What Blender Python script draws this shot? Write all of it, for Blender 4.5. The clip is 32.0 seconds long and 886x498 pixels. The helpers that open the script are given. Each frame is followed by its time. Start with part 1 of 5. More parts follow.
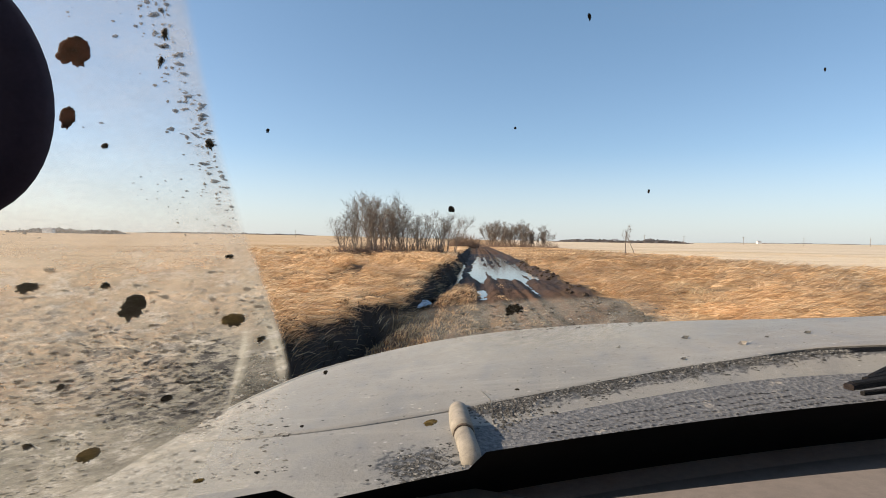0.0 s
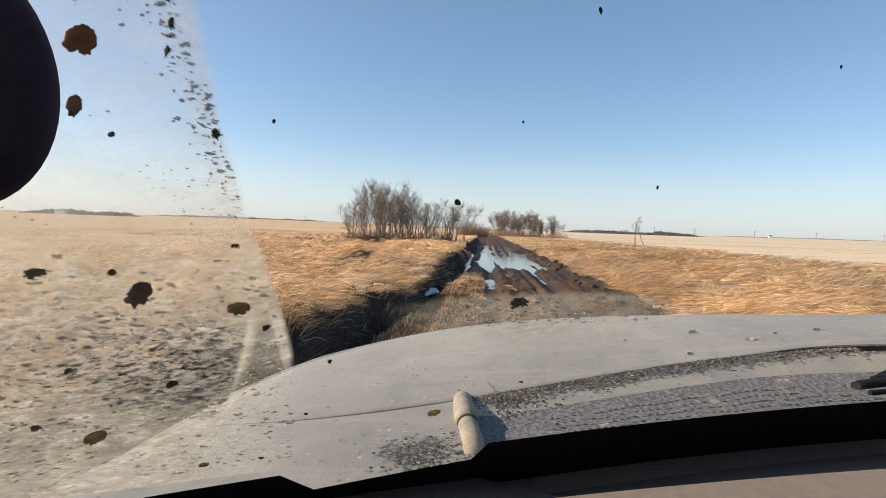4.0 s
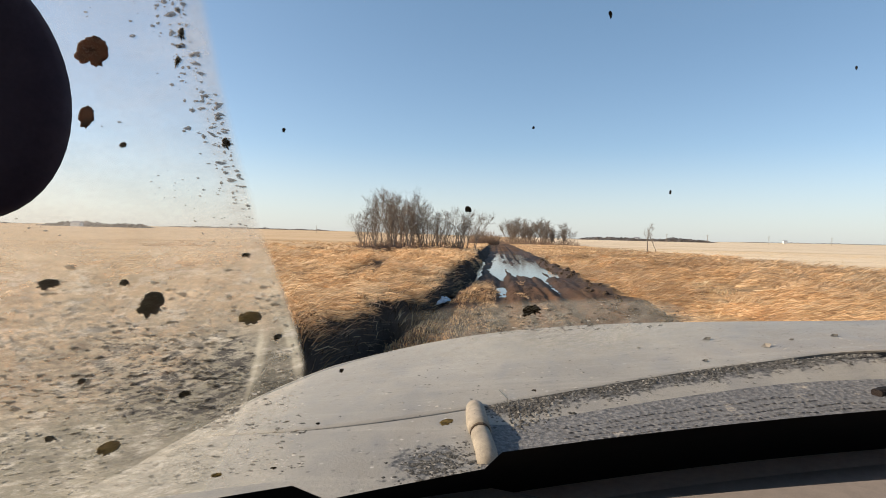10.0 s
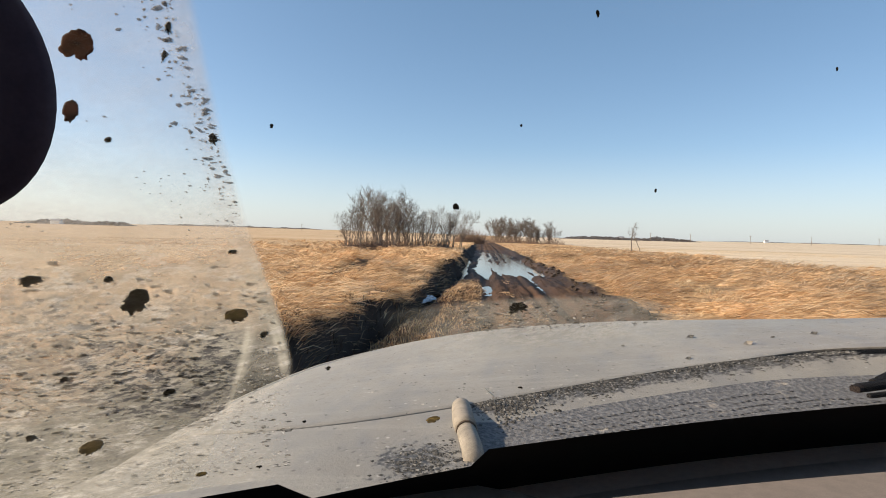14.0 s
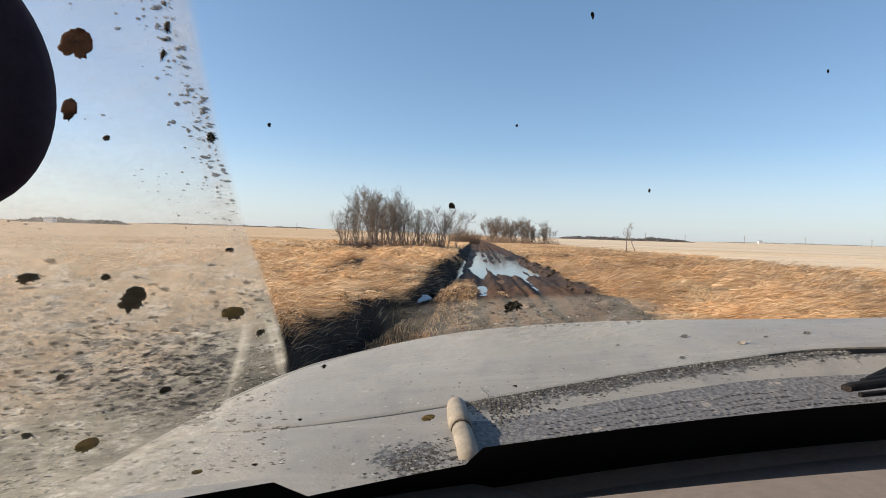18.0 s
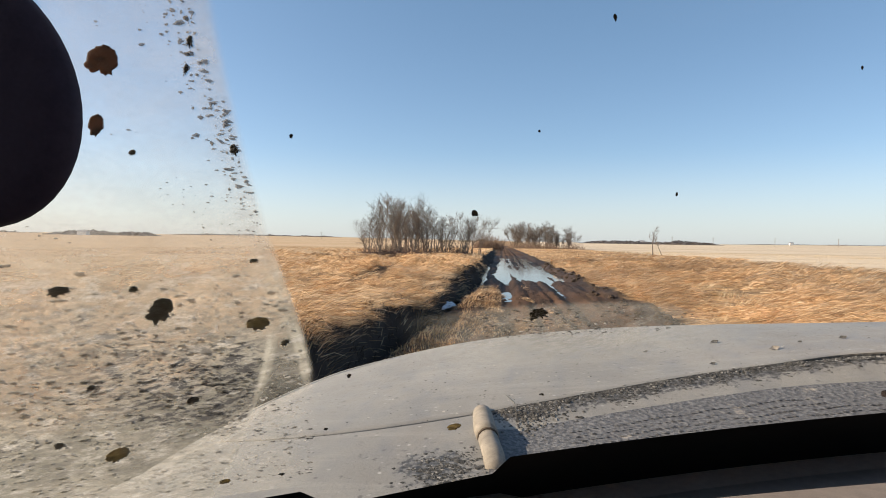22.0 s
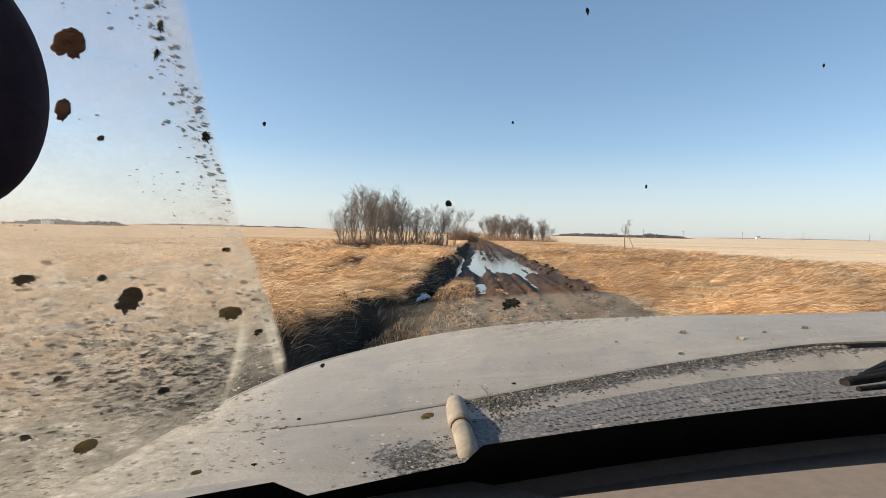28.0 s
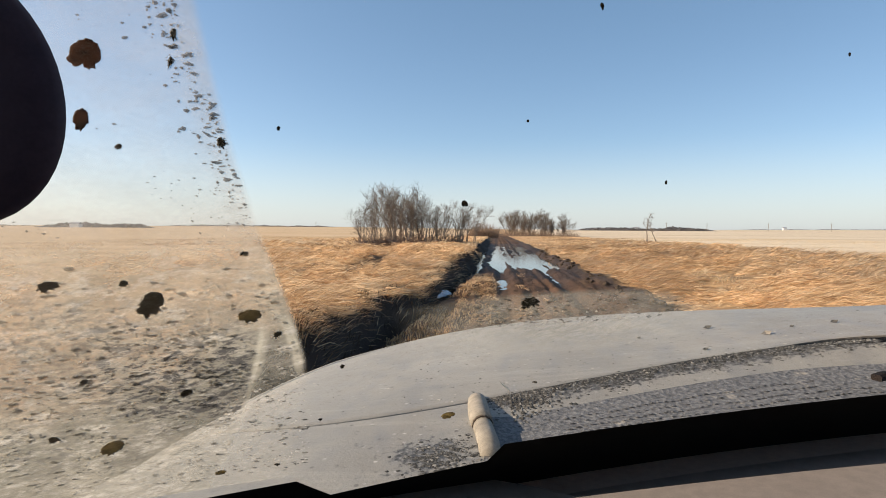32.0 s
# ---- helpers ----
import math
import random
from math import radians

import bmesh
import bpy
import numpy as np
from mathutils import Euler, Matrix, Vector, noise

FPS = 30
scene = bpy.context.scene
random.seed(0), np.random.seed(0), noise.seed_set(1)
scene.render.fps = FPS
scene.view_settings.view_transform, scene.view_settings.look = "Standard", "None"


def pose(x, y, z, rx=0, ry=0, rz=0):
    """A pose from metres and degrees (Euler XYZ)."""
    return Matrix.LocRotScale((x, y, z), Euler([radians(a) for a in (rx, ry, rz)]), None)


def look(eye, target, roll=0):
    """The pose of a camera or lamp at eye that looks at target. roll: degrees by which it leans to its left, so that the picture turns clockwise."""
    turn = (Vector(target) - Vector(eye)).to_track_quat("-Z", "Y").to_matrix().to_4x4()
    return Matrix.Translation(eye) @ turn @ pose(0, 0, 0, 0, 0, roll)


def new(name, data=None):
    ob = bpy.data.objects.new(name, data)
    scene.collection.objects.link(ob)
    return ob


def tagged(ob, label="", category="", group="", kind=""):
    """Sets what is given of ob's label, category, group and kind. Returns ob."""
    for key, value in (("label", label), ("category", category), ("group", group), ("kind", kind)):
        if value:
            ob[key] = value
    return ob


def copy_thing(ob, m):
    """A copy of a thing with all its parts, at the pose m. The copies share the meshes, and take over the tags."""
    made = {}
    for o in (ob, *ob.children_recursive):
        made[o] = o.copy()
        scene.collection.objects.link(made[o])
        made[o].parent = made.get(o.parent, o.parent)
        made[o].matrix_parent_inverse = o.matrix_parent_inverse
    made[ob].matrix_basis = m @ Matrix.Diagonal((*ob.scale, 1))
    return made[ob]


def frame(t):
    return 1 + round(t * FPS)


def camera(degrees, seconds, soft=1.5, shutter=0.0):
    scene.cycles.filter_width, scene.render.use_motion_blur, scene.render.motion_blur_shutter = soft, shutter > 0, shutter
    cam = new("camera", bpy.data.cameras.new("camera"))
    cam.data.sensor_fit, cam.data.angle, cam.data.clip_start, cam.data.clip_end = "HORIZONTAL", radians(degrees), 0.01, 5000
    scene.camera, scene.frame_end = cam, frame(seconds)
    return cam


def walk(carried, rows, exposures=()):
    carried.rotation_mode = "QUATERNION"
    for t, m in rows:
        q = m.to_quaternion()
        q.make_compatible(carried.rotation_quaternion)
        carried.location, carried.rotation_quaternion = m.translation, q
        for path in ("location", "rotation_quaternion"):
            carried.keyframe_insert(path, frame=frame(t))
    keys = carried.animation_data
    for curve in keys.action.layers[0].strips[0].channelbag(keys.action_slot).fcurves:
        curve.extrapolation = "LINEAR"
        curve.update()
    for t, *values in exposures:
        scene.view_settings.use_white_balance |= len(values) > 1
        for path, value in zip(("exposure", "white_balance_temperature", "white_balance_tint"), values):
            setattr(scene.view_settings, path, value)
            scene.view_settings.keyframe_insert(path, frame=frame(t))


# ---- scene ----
EYE = 1.6
cam = camera(74.4, 32.0, soft=0.92)
# seconds, x, y, z from the seat's eye point, yaw, pitch, roll
ROWS = [
    (0, -0.0015, 0.0011, -0.0051, 3.224, -0.865, -0.951),
    (0.5, -0.0008, 0.0028, -0.0004, 5.636, -0.951, -0.844),
    (1, -0.0002, 0.0047, -0.0033, 5.804, -0.779, -1.506),
    (1.5, -0.0001, 0.0024, -0.0049, 3.256, -1.220, -1.739),
    (2, -0.0003, 0.0014, -0.0035, 1.312, -1.079, -1.062),
    (2.5, -0.0007, 0.0023, -0.0028, 1.542, -1.267, -1.352),
    (3, 0.0003, 0.0031, -0.0051, 1.597, -1.382, -1.718),
    (3.5, 0.0003, 0.0028, -0.0022, 2.751, -2.162, -2.030),
    (5.5, 0.0001, 0.0017, -0.0024, 6.152, -1.272, -1.469),
    (6, 0.0009, 0.0046, -0.0049, 4.570, -1.324, -1.717),
    (6.5, 0.0000, 0.0038, -0.0046, 3.026, -0.921, -1.550),
    (7, 0.0005, 0.0036, -0.0035, 2.000, -1.287, -1.903),
    (7.5, 0.0003, 0.0009, -0.0004, 2.344, -0.566, -1.317),
    (8, 0.0010, 0.0046, -0.0026, 2.715, -0.713, -0.853),
    (8.5, -0.0016, -0.0006, -0.0031, 3.491, -0.731, -1.048),
    (9, -0.0000, -0.0000, 0.0000, 4.200, -1.070, -1.100),
    (9.5, -0.0010, 0.0027, -0.0046, 4.486, -0.461, -0.999),
    (10, 0.0003, 0.0043, -0.0029, 5.175, -1.243, -1.481),
    (10.5, -0.0004, 0.0032, -0.0054, 4.549, -1.394, -2.153),
    (11, 0.0006, 0.0041, -0.0020, 3.589, -1.754, -2.240),
    (11.5, 0.0011, 0.0037, -0.0017, 3.484, -1.882, -2.267),
    (12, 0.0008, 0.0052, -0.0031, 3.021, -2.003, -2.102),
    (12.5, 0.0007, 0.0039, -0.0038, 2.993, -1.422, -1.884),
    (13, 0.0007, 0.0046, -0.0025, 3.905, -1.808, -2.053),
    (13.5, -0.0002, 0.0041, -0.0033, 3.867, -1.282, -1.430),
    (15.5, -0.0012, 0.0022, -0.0048, 3.527, -1.742, -2.846),
    (16, 0.0003, 0.0029, -0.0070, 3.856, -1.853, -2.781),
    (16.5, 0.0016, 0.0072, -0.0064, 3.363, -1.391, -2.358),
    (17, -0.0002, 0.0025, -0.0022, 2.783, -1.641, -1.627),
    (17.5, -0.0022, -0.0010, -0.0040, 2.842, -1.662, -1.592),
    (18, -0.0009, 0.0006, -0.0043, 3.319, -1.350, -1.789),
    (18.5, 0.0006, 0.0040, -0.0045, 0.829, -1.261, -1.093),
    (19, 0.0007, 0.0042, -0.0043, -1.850, -1.183, -0.821),
    (19.5, -0.0000, 0.0016, -0.0029, 0.613, -1.214, -0.140),
    (20, 0.0006, 0.0023, -0.0047, 2.672, -0.591, -0.682),
    (20.5, -0.0010, 0.0015, -0.0038, 2.735, -0.719, -0.210),
    (21, -0.0004, 0.0010, -0.0051, 4.621, -1.135, -0.568),
    (21.5, -0.0003, 0.0040, -0.0028, 5.684, -0.898, -1.100),
    (22, -0.0009, 0.0036, -0.0035, 5.626, -0.750, -0.937),
    (22.5, -0.0006, 0.0043, -0.0078, 4.491, -0.671, -0.870),
    (23, 0.0003, 0.0025, -0.0044, 1.920, -0.793, -0.576),
    (23.5, -0.0005, 0.0013, -0.0030, 1.394, -1.247, -0.718),
    (24, -0.0010, 0.0008, -0.0035, 4.575, -1.017, -1.319),
    (24.5, -0.0005, 0.0012, -0.0042, 8.543, -0.893, -2.185),
    (25, -0.0000, 0.0048, -0.0057, 7.122, -0.571, -2.631),
    (25.5, 0.0008, 0.0009, -0.0013, 4.152, -1.375, -2.368),
    (27.5, 0.0001, 0.0034, -0.0055, 1.931, -1.722, -0.870),
    (28, -0.0001, 0.0011, -0.0046, 3.158, -1.504, -1.282),
    (28.5, -0.0010, 0.0025, -0.0080, 3.543, -1.091, -1.218),
    (29, 0.0005, 0.0035, -0.0026, 4.739, -1.895, -1.408),
    (29.5, 0.0005, 0.0026, -0.0065, 4.732, -1.282, -1.108),
    (30, 0.0010, 0.0036, -0.0035, 1.904, -1.755, -1.493),
    (30.5, -0.0003, 0.0025, -0.0036, 1.956, -1.919, -1.155),
    (31, 0.0004, 0.0043, -0.0023, 4.711, -1.425, -1.049),
    (31.5, 0.0002, 0.0052, -0.0035, 7.473, -1.347, -1.694),
    (32, 0.0018, 0.0033, -0.0023, 5.122, -1.859, -0.327),
]
walk(cam, [(t, pose(x, y, EYE + z, 90 + pitch, roll, yaw)) for t, x, y, z, yaw, pitch, roll in ROWS], [(0.0, 0.57, 6620, 10.0), (3.5, 0.57, 6600, 10.0), (7.0, 0.58, 6640, 10.0), (10.0, 0.56, 6820, 10.0), (12.5, 0.54, 6740, 10.0), (16.5, 0.53, 6480, 10.0), (20.0, 0.48, 6360, 10.0), (22.0, 0.54, 6620, 10.0), (24.0, 0.57, 6820, 10.0), (25.5, 0.55, 6860, 10.0), (28.0, 0.56, 6720, 10.0), (32.0, 0.55, 6680, 10.0)])

# ---- world, sun ----
SUN = Vector((-0.90, -0.05, 0.40)).normalized()
world = bpy.data.worlds.new("world")
scene.world = world
world.use_nodes = True
wn = world.node_tree
sky = wn.nodes.new("ShaderNodeTexSky")
sky.sky_type = "NISHITA"
sky.sun_disc = False
sky.sun_elevation = math.asin(SUN.z)
sky.sun_rotation = math.atan2(SUN.x, SUN.y)
sky.air_density, sky.dust_density, sky.ozone_density = 0.72, 0.8, 0.75
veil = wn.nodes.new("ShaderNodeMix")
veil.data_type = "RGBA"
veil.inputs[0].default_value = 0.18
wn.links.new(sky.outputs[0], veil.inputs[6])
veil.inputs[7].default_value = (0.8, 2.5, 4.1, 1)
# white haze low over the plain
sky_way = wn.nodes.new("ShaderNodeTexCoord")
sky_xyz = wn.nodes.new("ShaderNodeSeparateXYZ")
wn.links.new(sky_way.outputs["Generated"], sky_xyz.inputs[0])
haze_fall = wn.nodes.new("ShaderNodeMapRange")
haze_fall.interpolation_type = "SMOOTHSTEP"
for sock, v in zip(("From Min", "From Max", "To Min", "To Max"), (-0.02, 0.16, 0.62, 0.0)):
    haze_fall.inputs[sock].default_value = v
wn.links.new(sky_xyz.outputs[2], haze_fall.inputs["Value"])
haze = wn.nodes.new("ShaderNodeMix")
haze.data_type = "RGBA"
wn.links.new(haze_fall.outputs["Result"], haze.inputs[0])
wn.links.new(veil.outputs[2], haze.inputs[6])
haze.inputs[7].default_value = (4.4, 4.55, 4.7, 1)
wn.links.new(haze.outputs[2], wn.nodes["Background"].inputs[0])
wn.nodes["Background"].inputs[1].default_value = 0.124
sun = new("sun", bpy.data.lights.new("sun", "SUN"))
sun.data.energy, sun.data.angle, sun.data.color = 5.0, radians(0.6), (1.0, 0.815, 0.61)
sun.matrix_world = look(SUN * 50, (0, 0, 0))


# ---- material helpers ----
class Nodes:
    def __init__(self, name):
        self.mat = bpy.data.materials.new(name)
        self.mat.use_nodes = True
        self.tree = self.mat.node_tree
        self.bsdf = self.tree.nodes["Principled BSDF"]
        self.out = self.tree.nodes["Material Output"]
        self.coord = self.tree.nodes.new("ShaderNodeTexCoord")

    def link(self, a, b):
        self.tree.links.new(a, b)

    def noise(self, scale, detail=4.0, rough=0.55, stretch=(1, 1, 1)):
        m = self.tree.nodes.new("ShaderNodeMapping")
        m.inputs["Scale"].default_value = stretch
        self.link(self.coord.outputs["Object"], m.inputs[0])
        n = self.tree.nodes.new("ShaderNodeTexNoise")
        n.inputs["Scale"].default_value, n.inputs["Detail"].default_value, n.inputs["Roughness"].default_value = scale, detail, rough
        self.link(m.outputs[0], n.inputs[0])
        return n.outputs[0]

    def cells(self, scale, stretch=(1, 1, 1)):
        m = self.tree.nodes.new("ShaderNodeMapping")
        m.inputs["Scale"].default_value = stretch
        self.link(self.coord.outputs["Object"], m.inputs[0])
        n = self.tree.nodes.new("ShaderNodeTexVoronoi")
        n.inputs["Scale"].default_value = scale
        self.link(m.outputs[0], n.inputs["Vector"])
        return n.outputs["Distance"]

    def ramp(self, value, *stops):
        r = self.tree.nodes.new("ShaderNodeValToRGB")
        el = r.color_ramp.elements
        while len(el) < len(stops):
            el.new(0.5)
        for e, (p, c) in zip(el, stops):
            e.position = p
            e.color = (c, c, c, 1) if isinstance(c, (int, float)) else (*c, 1)
        self.link(value, r.inputs[0])
        return r.outputs[0]

    def mix(self, fac, a, b, mode="MIX"):
        m = self.tree.nodes.new("ShaderNodeMix")
        m.data_type, m.blend_type = "RGBA", mode
        for sock, v in ((m.inputs[0], fac), (m.inputs[6], a), (m.inputs[7], b)):
            if isinstance(v, tuple):
                sock.default_value = (*v, 1)
            elif isinstance(v, (int, float)):
                sock.default_value = v
            else:
                self.link(v, sock)
        return m.outputs[2]

    def math(self, op, a, b=0.0, clamp=False):
        m = self.tree.nodes.new("ShaderNodeMath")
        m.operation, m.use_clamp = op, clamp
        for sock, v in ((m.inputs[0], a), (m.inputs[1], b)):
            if isinstance(v, (int, float)):
                sock.default_value = v
            else:
                self.link(v, sock)
        return m.outputs[0]

    def attr(self, name):
        a = self.tree.nodes.new("ShaderNodeAttribute")
        a.attribute_name = name
        return a.outputs["Fac"]

    def bump(self, height, strength, dist):
        b = self.tree.nodes.new("ShaderNodeBump")
        b.inputs["Strength"].default_value, b.inputs["Distance"].default_value = strength, dist
        self.link(height, b.inputs["Height"])
        self.link(b.outputs[0], self.bsdf.inputs["Normal"])

    def done(self, color, rough=0.8, metal=0.0, spec=0.5):
        for sock, v in (("Base Color", color), ("Roughness", rough), ("Metallic", metal), ("Specular IOR Level", spec)):
            s = self.bsdf.inputs[sock]
            if isinstance(v, tuple):
                s.default_value = (*v, 1)
            elif isinstance(v, (int, float)):
                s.default_value = v
            else:
                self.link(v, s)
        return self.mat


def simple(name, a, b, scale, rough=0.8, bump=0.3, dist=0.01, stretch=(1, 1, 1), spec=0.4):
    n = Nodes(name)
    big = n.noise(scale, 5, 0.6, stretch)
    fine = n.noise(scale * 9, 4, 0.6, stretch)
    col = n.mix(n.ramp(big, (0.35, 0.0), (0.65, 1.0)), a, b)
    col = n.mix(0.35, col, n.mix(fine, tuple(c * 0.55 for c in a), tuple(min(1, c * 1.45) for c in b)))
    n.bump(fine, bump, dist)
    return n.done(col, rough, 0.0, spec)


# ---- materials ----
def make_dusty_paint():
    n = Nodes("mud_dusted_paint")
    big = n.noise(3.0, 5, 0.6, (1, 0.5, 1))
    mid = n.noise(22, 5, 0.65, (1, 0.45, 1))
    fine = n.noise(190, 3, 0.6)
    col = n.mix(n.ramp(big, (0.35, 0.0), (0.7, 1.0)), (0.244, 0.232, 0.205), (0.342, 0.326, 0.287))
    col = n.mix(n.ramp(mid, (0.50, 0.0), (0.72, 0.5)), col, (0.16, 0.156, 0.15))
    col = n.mix(n.ramp(fine, (0.3, 0.2), (0.55, 0.0)), col, (0.16, 0.15, 0.135))
    streaks = n.noise(9, 5, 0.7, (0.35, 3.0, 1))
    col = n.mix(n.ramp(streaks, (0.5, 0.0), (0.68, 0.35)), col, (0.40, 0.378, 0.33))
    pale = n.cells(46)
    col = n.mix(n.math("MULTIPLY", n.ramp(pale, (0.07, 0.6), (0.17, 0.0)), n.ramp(n.noise(11, 4, 0.6), (0.42, 0.0), (0.6, 1.0))), col, (0.56, 0.54, 0.50))
    dark = n.cells(31, (1, 0.8, 1))
    col = n.mix(n.ramp(dark, (0.07, 0.7), (0.12, 0.0)), col, (0.11, 0.10, 0.09))
    lump = n.noise(140, 4, 0.7)
    caked = n.math("MULTIPLY", n.math("ADD", n.attr("caked"), n.math("MULTIPLY", n.math("SUBTRACT", n.noise(60, 5, 0.7), 0.62), 2.2)), 5.0, True)
    col = n.mix(caked, col, n.ramp(lump, (0.36, (0.035, 0.033, 0.03)), (0.55, (0.13, 0.125, 0.115)), (0.68, (0.36, 0.345, 0.31))))
    n.bump(n.mix(0.5, mid, n.mix(caked, fine, lump)), 0.4, 0.003)
    return n.done(col, n.ramp(mid, (0.3, 0.62), (0.7, 0.42)), 0.0, 0.5)


def make_cowl_mud():
    n = Nodes("cowl_grille_mud")
    holes = n.cells(95, (1, 1.5, 1))
    blot = n.noise(16, 5, 0.65)
    fine = n.noise(150, 4, 0.65)
    dirt = n.mix(n.ramp(fine, (0.3, 0.0), (0.7, 1.0)), (0.062, 0.064, 0.068), (0.235, 0.238, 0.242))
    # dark spots paint the shade in the grille's small holes
    col = n.mix(n.ramp(holes, (0.22, 0.5), (0.45, 0.0)), dirt, (0.08, 0.08, 0.088))
    plain = n.mix(fine, (0.26, 0.24, 0.21), (0.42, 0.385, 0.33))
    col = n.mix(n.ramp(blot, (0.30, 0.0), (0.38, 1.0)), plain, col)
    n.bump(n.mix(0.5, holes, fine), 0.7, 0.006)
    return n.done(col, 0.85, 0, 0.3)


def make_track_mud():
    n = Nodes("wet_and_dry_track_mud")
    big = n.noise(0.35, 5, 0.6, (1, 0.35, 1))
    mid = n.noise(2.2, 6, 0.65, (1, 0.3, 1))
    fine = n.noise(24, 5, 0.65)
    col = n.mix(n.ramp(mid, (0.36, 0.0), (0.66, 1.0)), (0.042, 0.020, 0.012), (0.165, 0.080, 0.043))
    tread = n.ramp(n.noise(5.5, 4, 0.6, (1, 0.05, 1)), (0.42, 0.0), (0.56, 1.0))
    col = n.mix(n.math("MULTIPLY", tread, 0.75), col, (0.028, 0.017, 0.012))
    col = n.mix(n.ramp(big, (0.52, 0.0), (0.66, 0.6)), col, (0.34, 0.22, 0.11))
    col = n.mix(0.32, col, n.mix(fine, (0.025, 0.015, 0.010), (0.26, 0.155, 0.09)))
    wetness = n.math("MULTIPLY", n.attr("wet"), n.ramp(n.noise(1.3, 5, 0.7, (1, 0.3, 1)), (0.34, 0.45), (0.6, 1.0)))
    col = n.mix(n.math("MULTIPLY", wetness, 0.9), col, n.mix(fine, (0.013, 0.009, 0.007), (0.06, 0.039, 0.026)))
    # near-black soil carried onto the track's edge, painting the ditch's shade too
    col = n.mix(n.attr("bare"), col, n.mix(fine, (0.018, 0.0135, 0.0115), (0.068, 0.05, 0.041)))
    n.bump(n.mix(0.4, mid, fine), 1.0, 0.09)
    rough = n.math("SUBTRACT", 0.95, n.math("MULTIPLY", n.attr("wet"), 0.3))
    return n.done(col, rough, 0, 0.2)


def make_ground():
    n = Nodes("verge_and_stubble_ground")
    field = n.attr("stubble")
    rows = n.noise(0.9, 4, 0.6, (0.05, 1.0, 1))
    big = n.noise(0.012, 5, 0.6, (0.35, 1, 1))
    fine = n.noise(9, 5, 0.65)
    tan = n.mix(n.ramp(rows, (0.35, 0.0), (0.65, 1.0)), (0.48, 0.32, 0.18), (0.70, 0.50, 0.31))
    cream = n.mix(n.ramp(rows, (0.35, 0.0), (0.65, 1.0)), (0.70, 0.575, 0.42), (0.91, 0.81, 0.65))
    st = n.mix(n.attr("cream"), tan, cream)
    st = n.mix(n.ramp(big, (0.42, 0.0), (0.64, 0.6)), st, (0.84, 0.69, 0.50))
    st = n.mix(n.ramp(n.noise(0.06, 5, 0.6, (0.12, 1, 1)), (0.50, 0.0), (0.60, 0.65)), st, (0.50, 0.36, 0.22))
    gr = n.mix(n.ramp(n.noise(1.1, 6, 0.7, (0.5, 1.7, 1)), (0.40, 0.0), (0.62, 1.0)), (0.095, 0.05, 0.026), (0.62, 0.385, 0.195))
    # bare soil, darkened further so its colour carries the bank's shade
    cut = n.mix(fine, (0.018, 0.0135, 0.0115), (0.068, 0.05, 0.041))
    col = n.mix(field, gr, st)
    col = n.mix(0.3, col, n.mix(fine, (0.14, 0.09, 0.045), (0.66, 0.5, 0.29)))
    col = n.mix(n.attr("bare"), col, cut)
    n.bump(n.mix(0.5, rows, fine), 0.7, 0.06)
    return n.done(col, 0.95, 0, 0.15)


def make_grass(name, a, b, c):
    n = Nodes(name)
    g = n.tree.nodes.new("ShaderNodeNewGeometry")
    r = g.outputs["Random Per Island"]
    col = n.ramp(r, (0.0, a), (0.5, b), (1.0, c))
    col = n.mix(n.ramp(n.noise(0.9, 5, 0.65, (0.35, 1.5, 1)), (0.45, 0.0), (0.68, 0.85)), col, tuple(v * 0.5 for v in a))
    col = n.mix(n.ramp(n.noise(0.5, 5, 0.7, (0.4, 1.3, 1)), (0.50, 0.0), (0.66, 0.75)), col, tuple(0.35 * u + 0.65 * w for u, w in zip(c, (0.84, 0.70, 0.50))))
    tr = n.tree.nodes.new("ShaderNodeBsdfTranslucent")
    n.link(col, tr.inputs[0])
    n.done(col, 0.7, 0, 0.25)
    mx = n.tree.nodes.new("ShaderNodeMixShader")
    mx.inputs[0].default_value = 0.25
    n.link(n.bsdf.outputs[0], mx.inputs[1])
    n.link(tr.outputs[0], mx.inputs[2])
    n.link(mx.outputs[0], n.out.inputs[0])
    return n.mat


def make_water():
    n = Nodes("muddy_puddle_water")
    ripple = n.noise(2.6, 3, 0.5, (1, 0.4, 1))
    n.bump(ripple, 0.12, 0.02)
    return n.done((0.05, 0.045, 0.038), 0.07, 0, 0.5)


def make_glass():
    n = Nodes("windscreen_glass")
    t = n.tree.nodes.new("ShaderNodeBsdfTransparent")
    t.inputs[0].default_value = (0.985, 0.99, 0.99, 1)
    g = n.tree.nodes.new("ShaderNodeBsdfGlossy")
    g.inputs["Roughness"].default_value = 0.02
    f = n.tree.nodes.new("ShaderNodeFresnel")
    f.inputs[0].default_value = 1.15
    mx = n.tree.nodes.new("ShaderNodeMixShader")
    n.link(f.outputs[0], mx.inputs[0])
    n.link(t.outputs[0], mx.inputs[1])
    n.link(g.outputs[0], mx.inputs[2])
    n.link(mx.outputs[0], n.out.inputs[0])
    return n.mat


